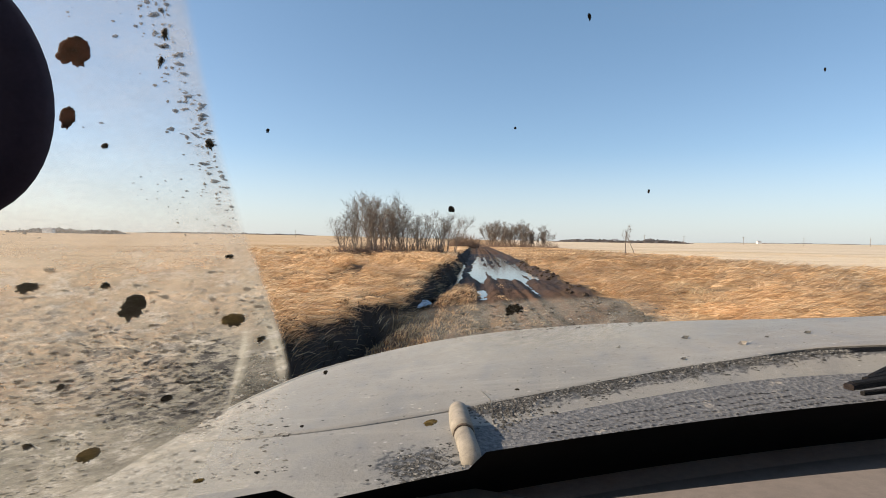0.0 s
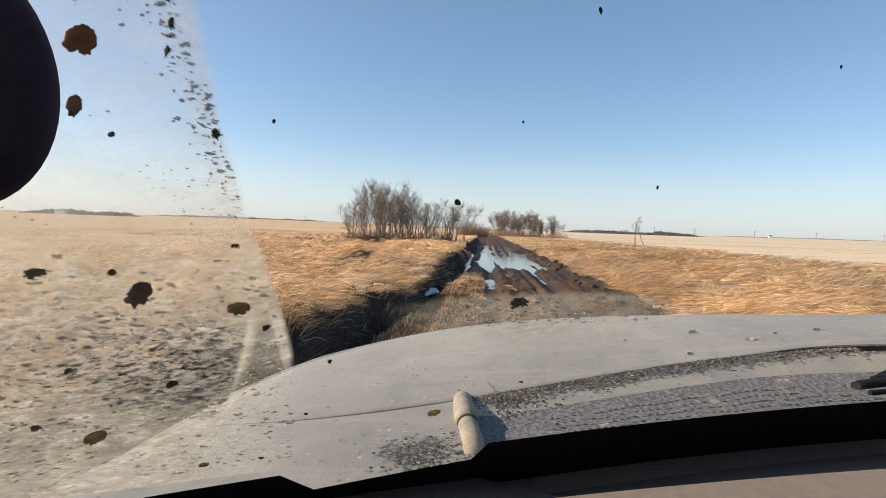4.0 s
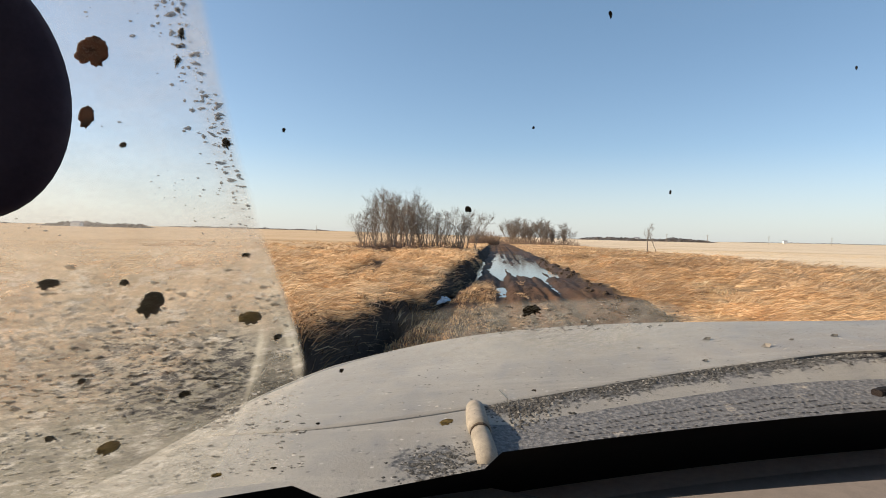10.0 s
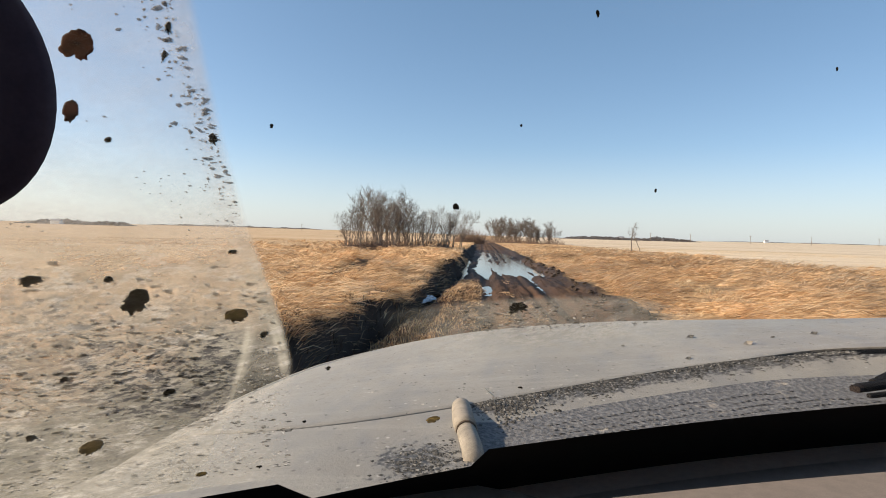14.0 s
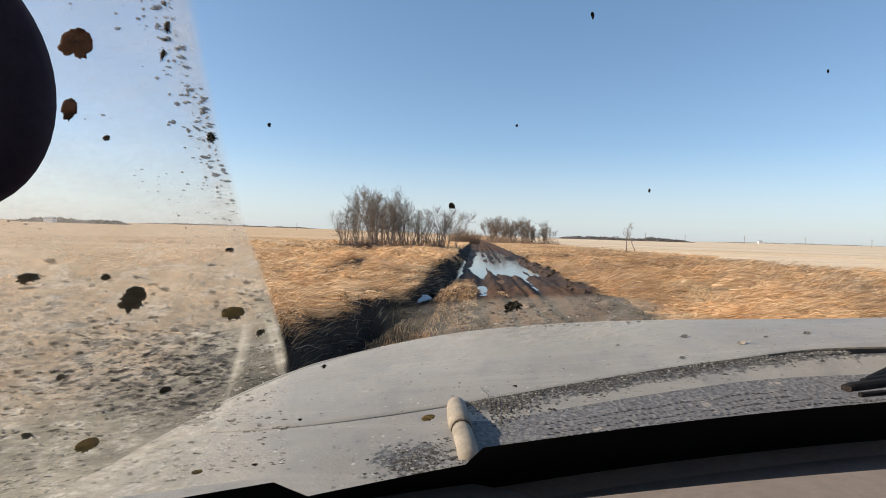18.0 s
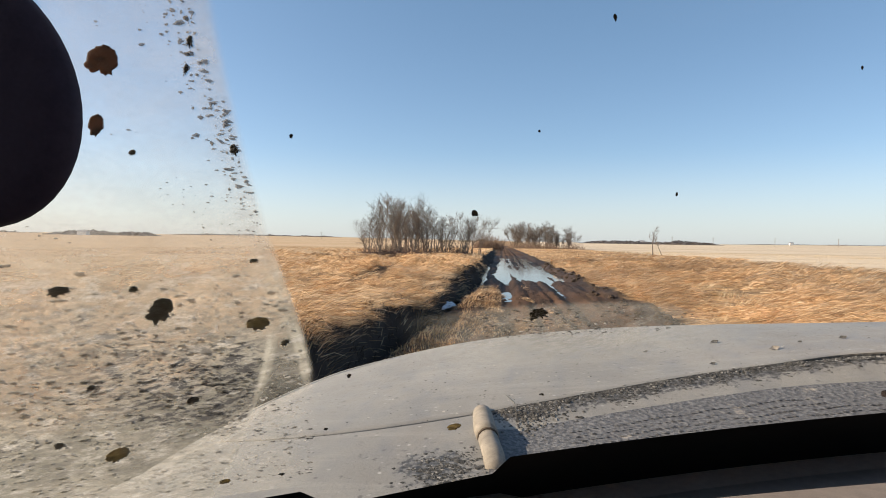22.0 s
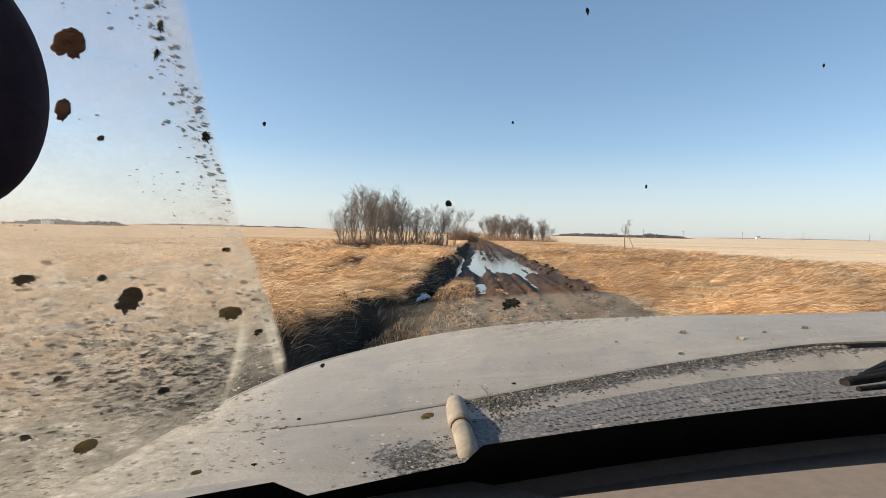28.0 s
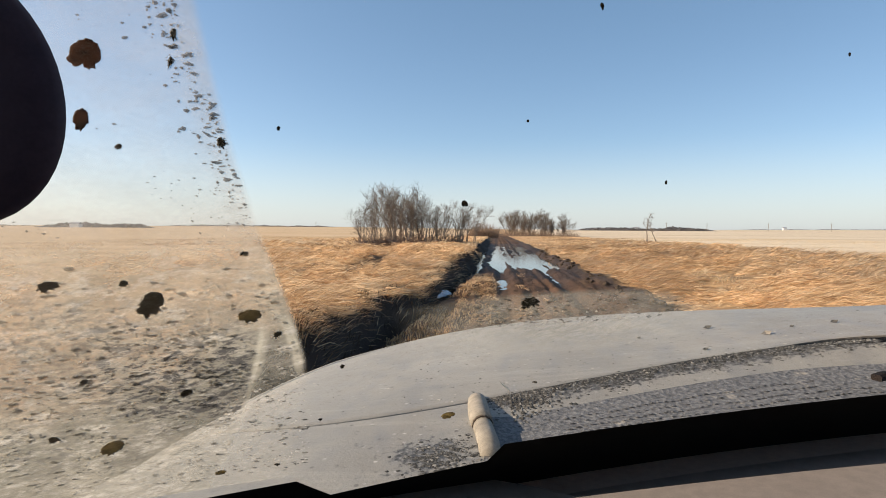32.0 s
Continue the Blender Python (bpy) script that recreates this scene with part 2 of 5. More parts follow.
def make_film():
    n = Nodes("dried_mud_film")
    dens = n.attr("film_amount")
    clot = n.attr("clots")
    wipe = n.ramp(n.noise(30, 6, 0.68, (1, 1, 1.5)), (0.32, 0.0), (0.68, 1.0))
    fine = n.noise(420, 5, 0.65, (0.6, 1, 1.2))
    d = n.math("MULTIPLY", dens, n.math("ADD", 0.74, n.math("MULTIPLY", wipe, 0.5)))
    d = n.math("ADD", d, n.math("MULTIPLY", n.math("MULTIPLY", dens, 0.5), n.math("SUBTRACT", fine, 0.5)))
    dark = n.math("MULTIPLY", clot, n.ramp(n.noise(150, 6, 0.72, (0.5, 1, 1.25)), (0.43, 0.0), (0.56, 1.0)))
    d = n.math("ADD", d, n.math("MULTIPLY", dark, 0.42), True)
    tone = n.ramp(n.noise(26, 5, 0.65), (0.36, 0.0), (0.64, 1.0))
    earth = n.mix(tone, (0.40, 0.39, 0.325), (0.57, 0.54, 0.455))
    col = n.mix(n.attr("earthy"), n.mix(tone, (0.40, 0.385, 0.36), (0.54, 0.52, 0.485)), earth)
    silt = n.math("MULTIPLY", n.math("MULTIPLY", n.attr("earthy"), n.ramp(dens, (0.05, 0.0), (0.3, 1.0))), n.ramp(n.noise(75, 6, 0.74, (0.5, 1, 1.2)), (0.50, 0.0), (0.64, 1.0)))
    d = n.math("ADD", d, n.math("MULTIPLY", silt, 0.22), True)
    col = n.mix(silt, col, (0.60, 0.575, 0.515))
    col = n.mix(dark, col, (0.10, 0.098, 0.095))
    dif = n.tree.nodes.new("ShaderNodeBsdfDiffuse")
    tl = n.tree.nodes.new("ShaderNodeBsdfTranslucent")
    tp = n.tree.nodes.new("ShaderNodeBsdfTransparent")
    n.link(col, dif.inputs[0])
    n.link(col, tl.inputs[0])
    m1 = n.tree.nodes.new("ShaderNodeMixShader")
    m1.inputs[0].default_value = 0.75
    n.link(dif.outputs[0], m1.inputs[1])
    n.link(tl.outputs[0], m1.inputs[2])
    m2 = n.tree.nodes.new("ShaderNodeMixShader")
    n.link(d, m2.inputs[0])
    n.link(tp.outputs[0], m2.inputs[1])
    n.link(m1.outputs[0], m2.inputs[2])
    n.link(m2.outputs[0], n.out.inputs[0])
    return n.mat


def make_clods():
    """Dried mud crumbs, most of them dark, a few dusted pale."""
    n = Nodes("mud_crumbs_dark_and_pale")
    g = n.tree.nodes.new("ShaderNodeNewGeometry")
    col = n.ramp(g.outputs["Random Per Island"], (0.0, (0.012, 0.012, 0.011)), (0.5, (0.045, 0.044, 0.040)), (0.8, (0.13, 0.125, 0.115)), (1.0, (0.38, 0.365, 0.33)))
    fine = n.noise(400, 4, 0.7)
    col = n.mix(0.35, col, n.mix(fine, (0.015, 0.015, 0.014), (0.20, 0.195, 0.18)))
    n.bump(fine, 0.5, 0.002)
    return n.done(col, 0.9, 0, 0.25)


def make_fleck(name, thinnest, *tones):
    """Thin dried flecks, each in a tone of its own."""
    n = Nodes(name)
    g = n.tree.nodes.new("ShaderNodeNewGeometry")
    col = n.ramp(g.outputs["Random Per Island"], *[(k / (len(tones) - 1), c) for k, c in enumerate(tones)])
    tl = n.tree.nodes.new("ShaderNodeBsdfTranslucent")
    n.link(col, tl.inputs[0])
    n.done(col, 0.9, 0, 0.1)
    mx = n.tree.nodes.new("ShaderNodeMixShader")
    mx.inputs[0].default_value = 0.45
    n.link(n.bsdf.outputs[0], mx.inputs[1])
    n.link(tl.outputs[0], mx.inputs[2])
    tp = n.tree.nodes.new("ShaderNodeBsdfTransparent")
    thin = n.tree.nodes.new("ShaderNodeMixShader")
    n.link(n.ramp(n.noise(500, 3, 0.6), (0.35, 0.1), (0.65, thinnest)), thin.inputs[0])
    n.link(mx.outputs[0], thin.inputs[1])
    n.link(tp.outputs[0], thin.inputs[2])
    n.link(thin.outputs[0], n.out.inputs[0])
    return n.mat


def make_splat(name, a, b):
    n = Nodes(name)
    col = n.mix(n.ramp(n.noise(150, 5, 0.65), (0.38, 0.0), (0.62, 1.0)), a, b)
    tl = n.tree.nodes.new("ShaderNodeBsdfTranslucent")
    n.link(col, tl.inputs[0])
    n.done(col, 0.85, 0, 0.1)
    mx = n.tree.nodes.new("ShaderNodeMixShader")
    mx.inputs[0].default_value = 0.4
    n.link(n.bsdf.outputs[0], mx.inputs[1])
    n.link(tl.outputs[0], mx.inputs[2])
    n.link(mx.outputs[0], n.out.inputs[0])
    return n.mat


PAINT = make_dusty_paint()
COWL = make_cowl_mud()
MUD = make_track_mud()
GROUND = make_ground()
WATER = make_water()
GLASS = make_glass()
FILM = make_film()
GRASS = make_grass("dry_golden_grass", (0.40, 0.235, 0.11), (0.79, 0.51, 0.275), (0.94, 0.74, 0.49))
WEED = make_grass("brown_dead_weeds", (0.20, 0.13, 0.075), (0.36, 0.245, 0.145), (0.52, 0.38, 0.24))
STRAW = make_grass("pale_stubble_straw", (0.58, 0.43, 0.25), (0.74, 0.57, 0.36), (0.86, 0.73, 0.52))
STRAW_TAN = make_grass("tan_stubble_straw", (0.42, 0.27, 0.14), (0.62, 0.43, 0.25), (0.78, 0.60, 0.39))
BARK = simple("grey_brown_bark", (0.085, 0.065, 0.05), (0.30, 0.245, 0.20), 6, 0.9, 0.5, 0.01, (1, 1, 0.25))
TWIG = simple("bare_twig", (0.075, 0.056, 0.042), (0.20, 0.155, 0.12), 4, 0.9, 0.2)
BRUSH = simple("brown_brush_twig", (0.12, 0.078, 0.055), (0.21, 0.145, 0.105), 3, 0.9, 0.2)
ROOT = simple("dark_root", (0.025, 0.018, 0.013), (0.10, 0.072, 0.048), 8, 0.9, 0.2)
RUBBER = simple("black_rubber", (0.012, 0.012, 0.013), (0.03, 0.03, 0.032), 40, 0.55, 0.2, 0.001)
WIPER = simple("matt_black_wiper", (0.006, 0.006, 0.006), (0.016, 0.015, 0.015), 60, 0.85, 0.2, 0.001, spec=0.12)
RUSTY = simple("dark_rusty_clip", (0.008, 0.006, 0.006), (0.022, 0.016, 0.014), 120, 0.8, 0.3, 0.001, spec=0.2)
FRIT = simple("black_ceramic_band", (0.004, 0.004, 0.004), (0.007, 0.007, 0.007), 60, 0.6, 0.02, 0.0005, spec=0.1)
# DASH and DASHTOP are paler than the pad to offset the trough's shade
DASH = simple("lifted_dash_plastic", (0.36, 0.265, 0.215), (0.46, 0.345, 0.28), 90, 0.75, 0.3, 0.0008, spec=0.2)
PADTOP = simple("pale_taupe_pad", (0.165, 0.14, 0.12), (0.215, 0.182, 0.155), 70, 0.8, 0.3, 0.0008, spec=0.2)
DASHTOP = simple("lifted_taupe_dash_plastic", (0.30, 0.22, 0.18), (0.38, 0.285, 0.235), 70, 0.8, 0.3, 0.0008, spec=0.2)
TRIM = simple("worn_beige_trim", (0.17, 0.15, 0.12), (0.32, 0.285, 0.235), 55, 0.75, 0.3, 0.001)
SOIL = simple("dark_broken_soil", (0.018, 0.012, 0.008), (0.075, 0.05, 0.032), 14, 0.9, 0.8, 0.01)
CLOD = simple("dark_mud_clod", (0.025, 0.025, 0.022), (0.135, 0.13, 0.115), 110, 0.9, 0.5, 0.003)
CLODS = make_clods()
SPLAT_DARK = make_splat("dark_dried_splat", (0.006, 0.0055, 0.004), (0.02, 0.017, 0.011))
FLECK_GREY = make_fleck("grey_dried_flecks", 0.42, (0.022, 0.022, 0.024), (0.06, 0.06, 0.06), (0.12, 0.117, 0.108), (0.22, 0.205, 0.175))
FLECK_DARK = make_fleck("dark_dried_flecks", 0.3, (0.012, 0.011, 0.010), (0.05, 0.046, 0.042), (0.11, 0.10, 0.09))
FLECK_PALE = make_fleck("pale_dried_flecks", 0.5, (0.42, 0.395, 0.345), (0.82, 0.80, 0.76))
SPLAT_OLIVE = make_splat("olive_mud_splat", (0.025, 0.019, 0.008), (0.21, 0.155, 0.06))
SPLAT_BROWN = make_splat("rust_brown_splat", (0.007, 0.004, 0.003), (0.075, 0.033, 0.019))
OVAL = simple("dark_violet_black_plastic", (0.022, 0.016, 0.028), (0.034, 0.026, 0.042), 60, 0.6, 0.05, 0.0005, spec=0.15)
LIP = simple("pale_dust", (0.42, 0.39, 0.335), (0.56, 0.52, 0.45), 60, 0.9, 0.4, 0.001)
CAB = simple("grey_cab_lining", (0.42, 0.39, 0.35), (0.52, 0.48, 0.44), 30, 0.9, 0.2, 0.001)
SNOW = simple("old_snow_and_ice", (0.62, 0.66, 0.72), (0.82, 0.84, 0.87), 4, 0.55, 0.5, 0.03)
WOOD = simple("weathered_wood", (0.16, 0.13, 0.10), (0.30, 0.25, 0.20), 12, 0.9, 0.4, 0.004, (1, 1, 0.2))
WALLW = simple("white_farm_wall", (0.72, 0.72, 0.70), (0.82, 0.82, 0.80), 0.6, 0.8, 0.1)
ROOFG = simple("grey_metal_roof", (0.22, 0.22, 0.23), (0.32, 0.32, 0.33), 0.6, 0.5, 0.1)
WOODS = simple("far_bare_woods", (0.13, 0.12, 0.115), (0.22, 0.20, 0.19), 0.05, 0.95, 0.2)


# ---- mesh helpers ----
def obj(name, verts, faces, material, parent=None, label="", smooth=False):
    me = bpy.data.meshes.new(name)
    me.from_pydata([tuple(map(float, v)) for v in verts], [], faces)
    me.materials.append(material)
    if smooth:
        me.shade_smooth()
    ob = new(name, me)
    if parent:
        ob.parent = parent
    if label:
        ob["label"] = label
    return ob


def part(name, bm, material, parent, label="", smooth=False):
    me = bpy.data.meshes.new(name)
    bm.to_mesh(me)
    bm.free()
    me.materials.append(material)
    if smooth:
        me.shade_smooth()
    ob = new(name, me)
    if parent:
        ob.parent = parent
    if label:
        ob["label"] = label
    return ob


def np_mesh(name, verts, quads=None, tris=None):
    """A mesh from arrays of corners."""
    me = bpy.data.meshes.new(name)
    q = np.zeros((0, 4), np.int32) if quads is None else np.asarray(quads, np.int32)
    t = np.zeros((0, 3), np.int32) if tris is None else np.asarray(tris, np.int32)
    me.vertices.add(len(verts))
    me.vertices.foreach_set("co", np.asarray(verts, np.float32).ravel())
    me.loops.add(q.size + t.size)
    me.loops.foreach_set("vertex_index", np.concatenate([q.ravel(), t.ravel()]).astype(np.int32))
    me.polygons.add(len(q) + len(t))
    starts = np.concatenate([np.arange(len(q)) * 4, q.size + np.arange(len(t)) * 3]).astype(np.int32)
    me.polygons.foreach_set("loop_start", starts)
    me.update(calc_edges=True)
    return me


def add_attr(me, name, values):
    a = me.attributes.new(name, "FLOAT", "POINT")
    a.data.foreach_set("value", np.asarray(values, np.float32).ravel())


def grid_quads(nu, nv):
    i = np.arange(nu * nv).reshape(nu, nv)
    return np.stack([i[:-1, :-1], i[1:, :-1], i[1:, 1:], i[:-1, 1:]], -1).reshape(-1, 4)


def rng(seed):
    return np.random.default_rng(seed)


def wobble(x, y, seed=0):
    """Smooth pseudo-random relief from summed waves, about -1 to 1."""
    r = rng(seed + 50)
    z = np.zeros(np.broadcast(x, y).shape)
    for k in range(7):
        a, ph, fr = r.uniform(0, 6.28), r.uniform(0, 6.28), 0.6 * 1.7 ** k
        z = z + np.sin((x * np.cos(a) + y * np.sin(a)) * fr + ph + 1.3 * np.sin(0.37 * fr * (y * np.cos(a) - x * np.sin(a)) + ph * 2)) / (1.3 ** k)
    return z / 3.2


# ---- the land ----
BANK_X, RIGHT_X = -1.62, 3.3


def sstep(a, b, x):
    u = np.clip((x - a) / (b - a), 0, 1)
    return u * u * (3 - 2 * u)


def bank_line(y):
    """The foot of the bank beside the track."""
    return BANK_X + 0.058 * np.clip(y - 7, 0, 18) - 0.3 * sstep(6.4, 4.4, y) + 0.07 * np.sin(y * 0.55) + 0.05 * np.sin(y * 1.7 + 1) + 0.03 * np.sin(y * 4.3)


def bank_width(y):
    """From the ditch's near edge to the top of the bank."""
    return 0.44 + 0.50 * sstep(10, 26, y) + 0.08 * np.sin(y * 0.9) + 0.05 * np.sin(y * 2.3 + 2)


def right_line(y):
    return RIGHT_X + 0.12 * np.sin(y * 0.4 + 2) + 0.06 * np.sin(y * 1.3)


def furrows(x, y):
    """Old wheel marks beside the bank, running along the track."""
    out = 0
    for a in (-4.3, -4.95, -6.4):
        out = out + np.exp(-((x - a - 0.16 * np.sin(y * 0.33 + a) - 0.05 * np.sin(y * 1.1)) / 0.25) ** 2) * (1 if a > -6 else 0.7)
    return np.clip(out, 0, 1) * sstep(7, 10, y) * (1 - sstep(28, 36, y))


def height(x, y):
    xl, xr = bank_line(y), right_line(y)
    fade = np.exp(-np.maximum(y - 60, 0) / 90)
    near = np.exp(-np.maximum(y - 25, 0) / 40)
    bank = 0.52 * sstep(0.20, bank_width(y), xl - x) * fade * (0.8 + 0.25 * np.sin(y * 0.31) + 0.12 * wobble(x * 0.4, y * 0.9, 3))
    bank = bank * (1 - 0.55 * sstep(2.5, 8, xl - x))
    berm = 0.16 * np.exp(-((x - xr - 0.15) / 0.32) ** 2) * (0.6 + 0.5 * wobble(x * 2, y * 2, 4)) * fade
    side = 0.18 * sstep(0.2, 2.5, x - xr) * (1 - sstep(14, 26, x)) * fade
    ditch = -0.36 * np.exp(-((x - xl + 0.22) / 0.20) ** 2) * (1 - 0.7 * sstep(24, 50, y)) * (y < 90)
    furrow = furrows(x, y)
    z = bank + berm + side + ditch - 0.08 * furrow
    on = sstep(0, 0.4, x - xl) * sstep(0, 0.4, xr - x)
    ruts = 0.035 * wobble(x * 13, y * 0.12, 16) - (0.11 + 0.05 * sstep(21, 25, y)) * (np.exp(-((x - 0.25) / 0.22) ** 2) + np.exp(-((x - 2.05) / 0.26) ** 2)) - 0.06 * np.exp(-((x - 0.85) / 0.12) ** 2) - 0.06 * np.exp(-((x - 1.5) / 0.12) ** 2)
    clumpy = 0.045 * wobble(x * 1.2, y * 0.45, 12) + 0.03 * wobble(x * 3.2, y * 1.1, 1) + 0.045 * wobble(x * 7, y * 2.2, 2) + 0.028 * wobble(x * 17, y * 11, 14) + 0.04 * wobble(x * 7, y * 0.22, 15)
    pool = -0.165 * sstep(24.0, 27.5, y) * (1 - sstep(60, 68, y))
    z = z + on * (ruts + clumpy + pool) * (0.35 + 0.65 * near)
    off = 1 - on
    z = z + off * near * (0.13 * wobble(x * 0.8, y * 1.3, 5) + 0.05 * wobble(x * 3, y * 4, 6))
    rise = 4.5 * sstep(350, 1900, np.hypot(x, y)) * (0.5 + 0.5 * np.sin(x * 0.0038 + 0.6) * np.cos(y * 0.0017))
    rise = rise + 5.0 * sstep(250, 1700, np.hypot(x, y)) * (0.75 + 0.25 * sstep(300, -500, x))
    return z + rise


def spaced(*bands):
    out = []
    for a, b, n in bands:
        out += list(np.linspace(a, b, n, endpoint=False))
    return np.array(out + [bands[-1][1]])


gx = spaced((-4000, -600, 12), (-600, -100, 14), (-100, -30, 20), (-30, -8, 45), (-8, -2.6, 50), (-2.6, 4.2, 120), (4.2, 9, 45), (9, 30, 45), (30, 100, 20), (100, 600, 14), (600, 4000, 12))
gy = spaced((-300, -20, 8), (-20, 4.5, 16), (4.5, 26, 220), (26, 50, 120), (50, 90, 80), (90, 200, 45), (200, 800, 26), (800, 4500, 14))
X, Y = np.meshgrid(gx, gy, indexing="ij")
Z = height(X, Y)
pts = np.stack([X, Y, Z], -1).reshape(-1, 3)
quads = grid_quads(len(gx), len(gy))
mid = pts[quads].mean(1)
on_track = (mid[:, 0] > bank_line(mid[:, 1]) - 0.05) & (mid[:, 0] < right_line(mid[:, 1]) + 0.15) & (mid[:, 1] < 260)
XF, YF = pts[:, 0], pts[:, 1]
stub = np.clip(sstep(21, 24, XF + 1.6 * wobble(XF * 0.1, YF * 0.12, 8)) + sstep(9.5, 12, -XF + 0.8 * wobble(XF * 0.2, YF * 0.2, 9)), 0, 1)
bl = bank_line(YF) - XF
# bare soil mask; on bank face and ditch its dark tone also paints shade
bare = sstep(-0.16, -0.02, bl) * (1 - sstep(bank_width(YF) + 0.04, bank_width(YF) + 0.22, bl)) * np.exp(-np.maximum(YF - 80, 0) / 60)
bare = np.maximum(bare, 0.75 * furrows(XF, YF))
bare = np.maximum(bare, np.exp(-((XF - right_line(YF) - 0.1) / 0.28) ** 2) * 0.8 * (YF < 90))
wet = np.exp(-((XF - 2.05) / 0.4) ** 2) * 0.7 + np.exp(-((XF - 0.25) / 0.3) ** 2) * 0.6
wet = wet + 0.9 * np.exp(-((XF - right_line(YF) - 0.02) / 0.34) ** 2)
wet = np.clip(wet + sstep(17.5, 21, YF) * (1 - sstep(66, 75, YF)), 0, 1)


def land_piece(name, mask, material, label, cat):
    idx = np.unique(quads[mask])
    remap = np.full(len(pts), -1)
    remap[idx] = np.arange(len(idx))
    me = np_mesh(name, pts[idx], remap[quads[mask]])
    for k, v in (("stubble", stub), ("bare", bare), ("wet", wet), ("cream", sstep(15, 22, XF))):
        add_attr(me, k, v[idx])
    me.materials.append(material)
    me.shade_smooth()
    return tagged(new(name, me), label, cat, kind="structure")


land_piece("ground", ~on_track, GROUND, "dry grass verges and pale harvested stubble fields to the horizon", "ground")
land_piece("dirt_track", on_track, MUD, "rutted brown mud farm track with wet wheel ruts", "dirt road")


def sheet_water(name, x0, x1, y0, y1, level, label):
    """A level sheet of water; the mud's own relief makes its shore."""
    v = [(x0, y0, level), (x1, y0, level), (x1, y1, level), (x0, y1, level)]
    return tagged(obj(name, v, [(0, 1, 2, 3)], WATER), label, "puddle", kind="structure")


sheet_water("puddle", -1.3, 3.6, 17.0, 72, -0.13, "long shallow puddle filling the track, reflecting pale sky")


# ---- dry grass ----
def blades(name, base, h, width, lean, material, label, seed, cat="grass", thick_top=False):
    r = rng(seed)
    n = len(base)
    ang = r.uniform(0, 6.283, n)
    side = np.stack([np.cos(ang), np.sin(ang), np.zeros(n)], -1) * (width * r.uniform(0.6, 1.4, n))[:, None]
    swirl = 3.0 * wobble(base[:, 0] * 0.9, base[:, 1] * 0.9, seed + 7)
    press = lean[2] * (1.25 + 0.75 * wobble(base[:, 0] * 0.8, base[:, 1] * 0.8, seed + 9)) * r.uniform(0.5, 1.6, n)
    lx = lean[0] * r.uniform(0.2, 1.6, n) + press * np.cos(swirl) + r.normal(0, 0.25, n)
    ly = lean[1] * r.uniform(0.2, 1.6, n) + press * np.sin(swirl) + r.normal(0, 0.25, n)
    hh = h * r.uniform(0.5, 1.25, n)
    bend = np.stack([lx * hh, ly * hh, np.zeros(n)], -1)
    flat = 1 / np.sqrt(1 + lx ** 2 + ly ** 2)
    up = np.stack([np.zeros(n), np.zeros(n), hh * flat], -1)
    p1 = base + bend * 0.32 * flat[:, None] + up * 0.62
    p2 = base + bend * flat[:, None] + up * r.uniform(0.75, 1.0, n)[:, None]
    v = np.stack([base - side, base + side, p1 + side * 0.8, p1 - side * 0.8, p2], 1).reshape(-1, 3)
    o = np.arange(n)[:, None] * 5
    me = np_mesh(name, v, o + np.array([[0, 1, 2, 3]]), o + np.array([[3, 2, 4]]))
    me.materials.append(material)
    return tagged(new(name, me), label, cat, kind="stuff")


def matted(name, base, length, width, heading, material, label, seed, cat="grass"):
    """Dead stalks pressed down in overlapping swathes, lying nearly flat."""
    r = rng(seed)
    n = len(base)
    bx, by = base[:, 0], base[:, 1]
    ang = heading + 1.0 * wobble(bx * 0.45, by * 0.45, seed + 3) + 0.5 * wobble(bx * 1.7, by * 1.7, seed + 4) + r.normal(0, 0.32, n)
    d = np.stack([np.cos(ang), np.sin(ang), 0 * ang], -1)
    tip = r.uniform(0, 3.1416, n)
    side = np.stack([-np.sin(ang) * np.cos(tip), np.cos(ang) * np.cos(tip), np.sin(tip)], -1) * (width * r.uniform(0.6, 1.4, n))[:, None]
    ln = length * r.uniform(0.5, 1.5, n)
    swell = np.clip(0.40 + 1.3 * wobble(bx * 2.0, by * 2.0, seed + 5) + 0.7 * wobble(bx * 0.5, by * 0.8, seed + 6), 0, 1)
    z0 = base + np.stack([0 * ang, 0 * ang, 0.42 * swell * r.uniform(0.1, 1.0, n)], -1)
    rise = ln * r.uniform(0.02, 0.22, n) * (0.5 + swell)
    p1 = z0 + d * (ln * 0.5)[:, None] + np.stack([0 * ang, 0 * ang, rise], -1)
    p2 = z0 + d * ln[:, None] + np.stack([0 * ang, 0 * ang, rise * r.uniform(-0.2, 0.9, n)], -1)
    v = np.stack([z0 - side, z0 + side, p1 + side * 0.8, p1 - side * 0.8, p2], 1).reshape(-1, 3)
    o = np.arange(n)[:, None] * 5
    me = np_mesh(name, v, o + np.array([[0, 1, 2, 3]]), o + np.array([[3, 2, 4]]))
    me.materials.append(material)
    return tagged(new(name, me), label, cat, kind="stuff")


def scatter(n, x0, x1, y0, y1, seed, power=1.6, tuft=1, spread=0.1):
    """Feet on the land, thicker towards y0, gathered in tufts."""
    r = rng(seed)
    m = max(1, n // tuft)
    y = y0 + (y1 - y0) * r.uniform(0, 1, m) ** power
    x = r.uniform(x0, x1, m)
    x, y = np.repeat(x, tuft), np.repeat(y, tuft)
    x = x + r.normal(0, spread, len(x)) * (1 + y * 0.02)
    y = y + r.normal(0, spread, len(y)) * (1 + y * 0.02)
    return x, y


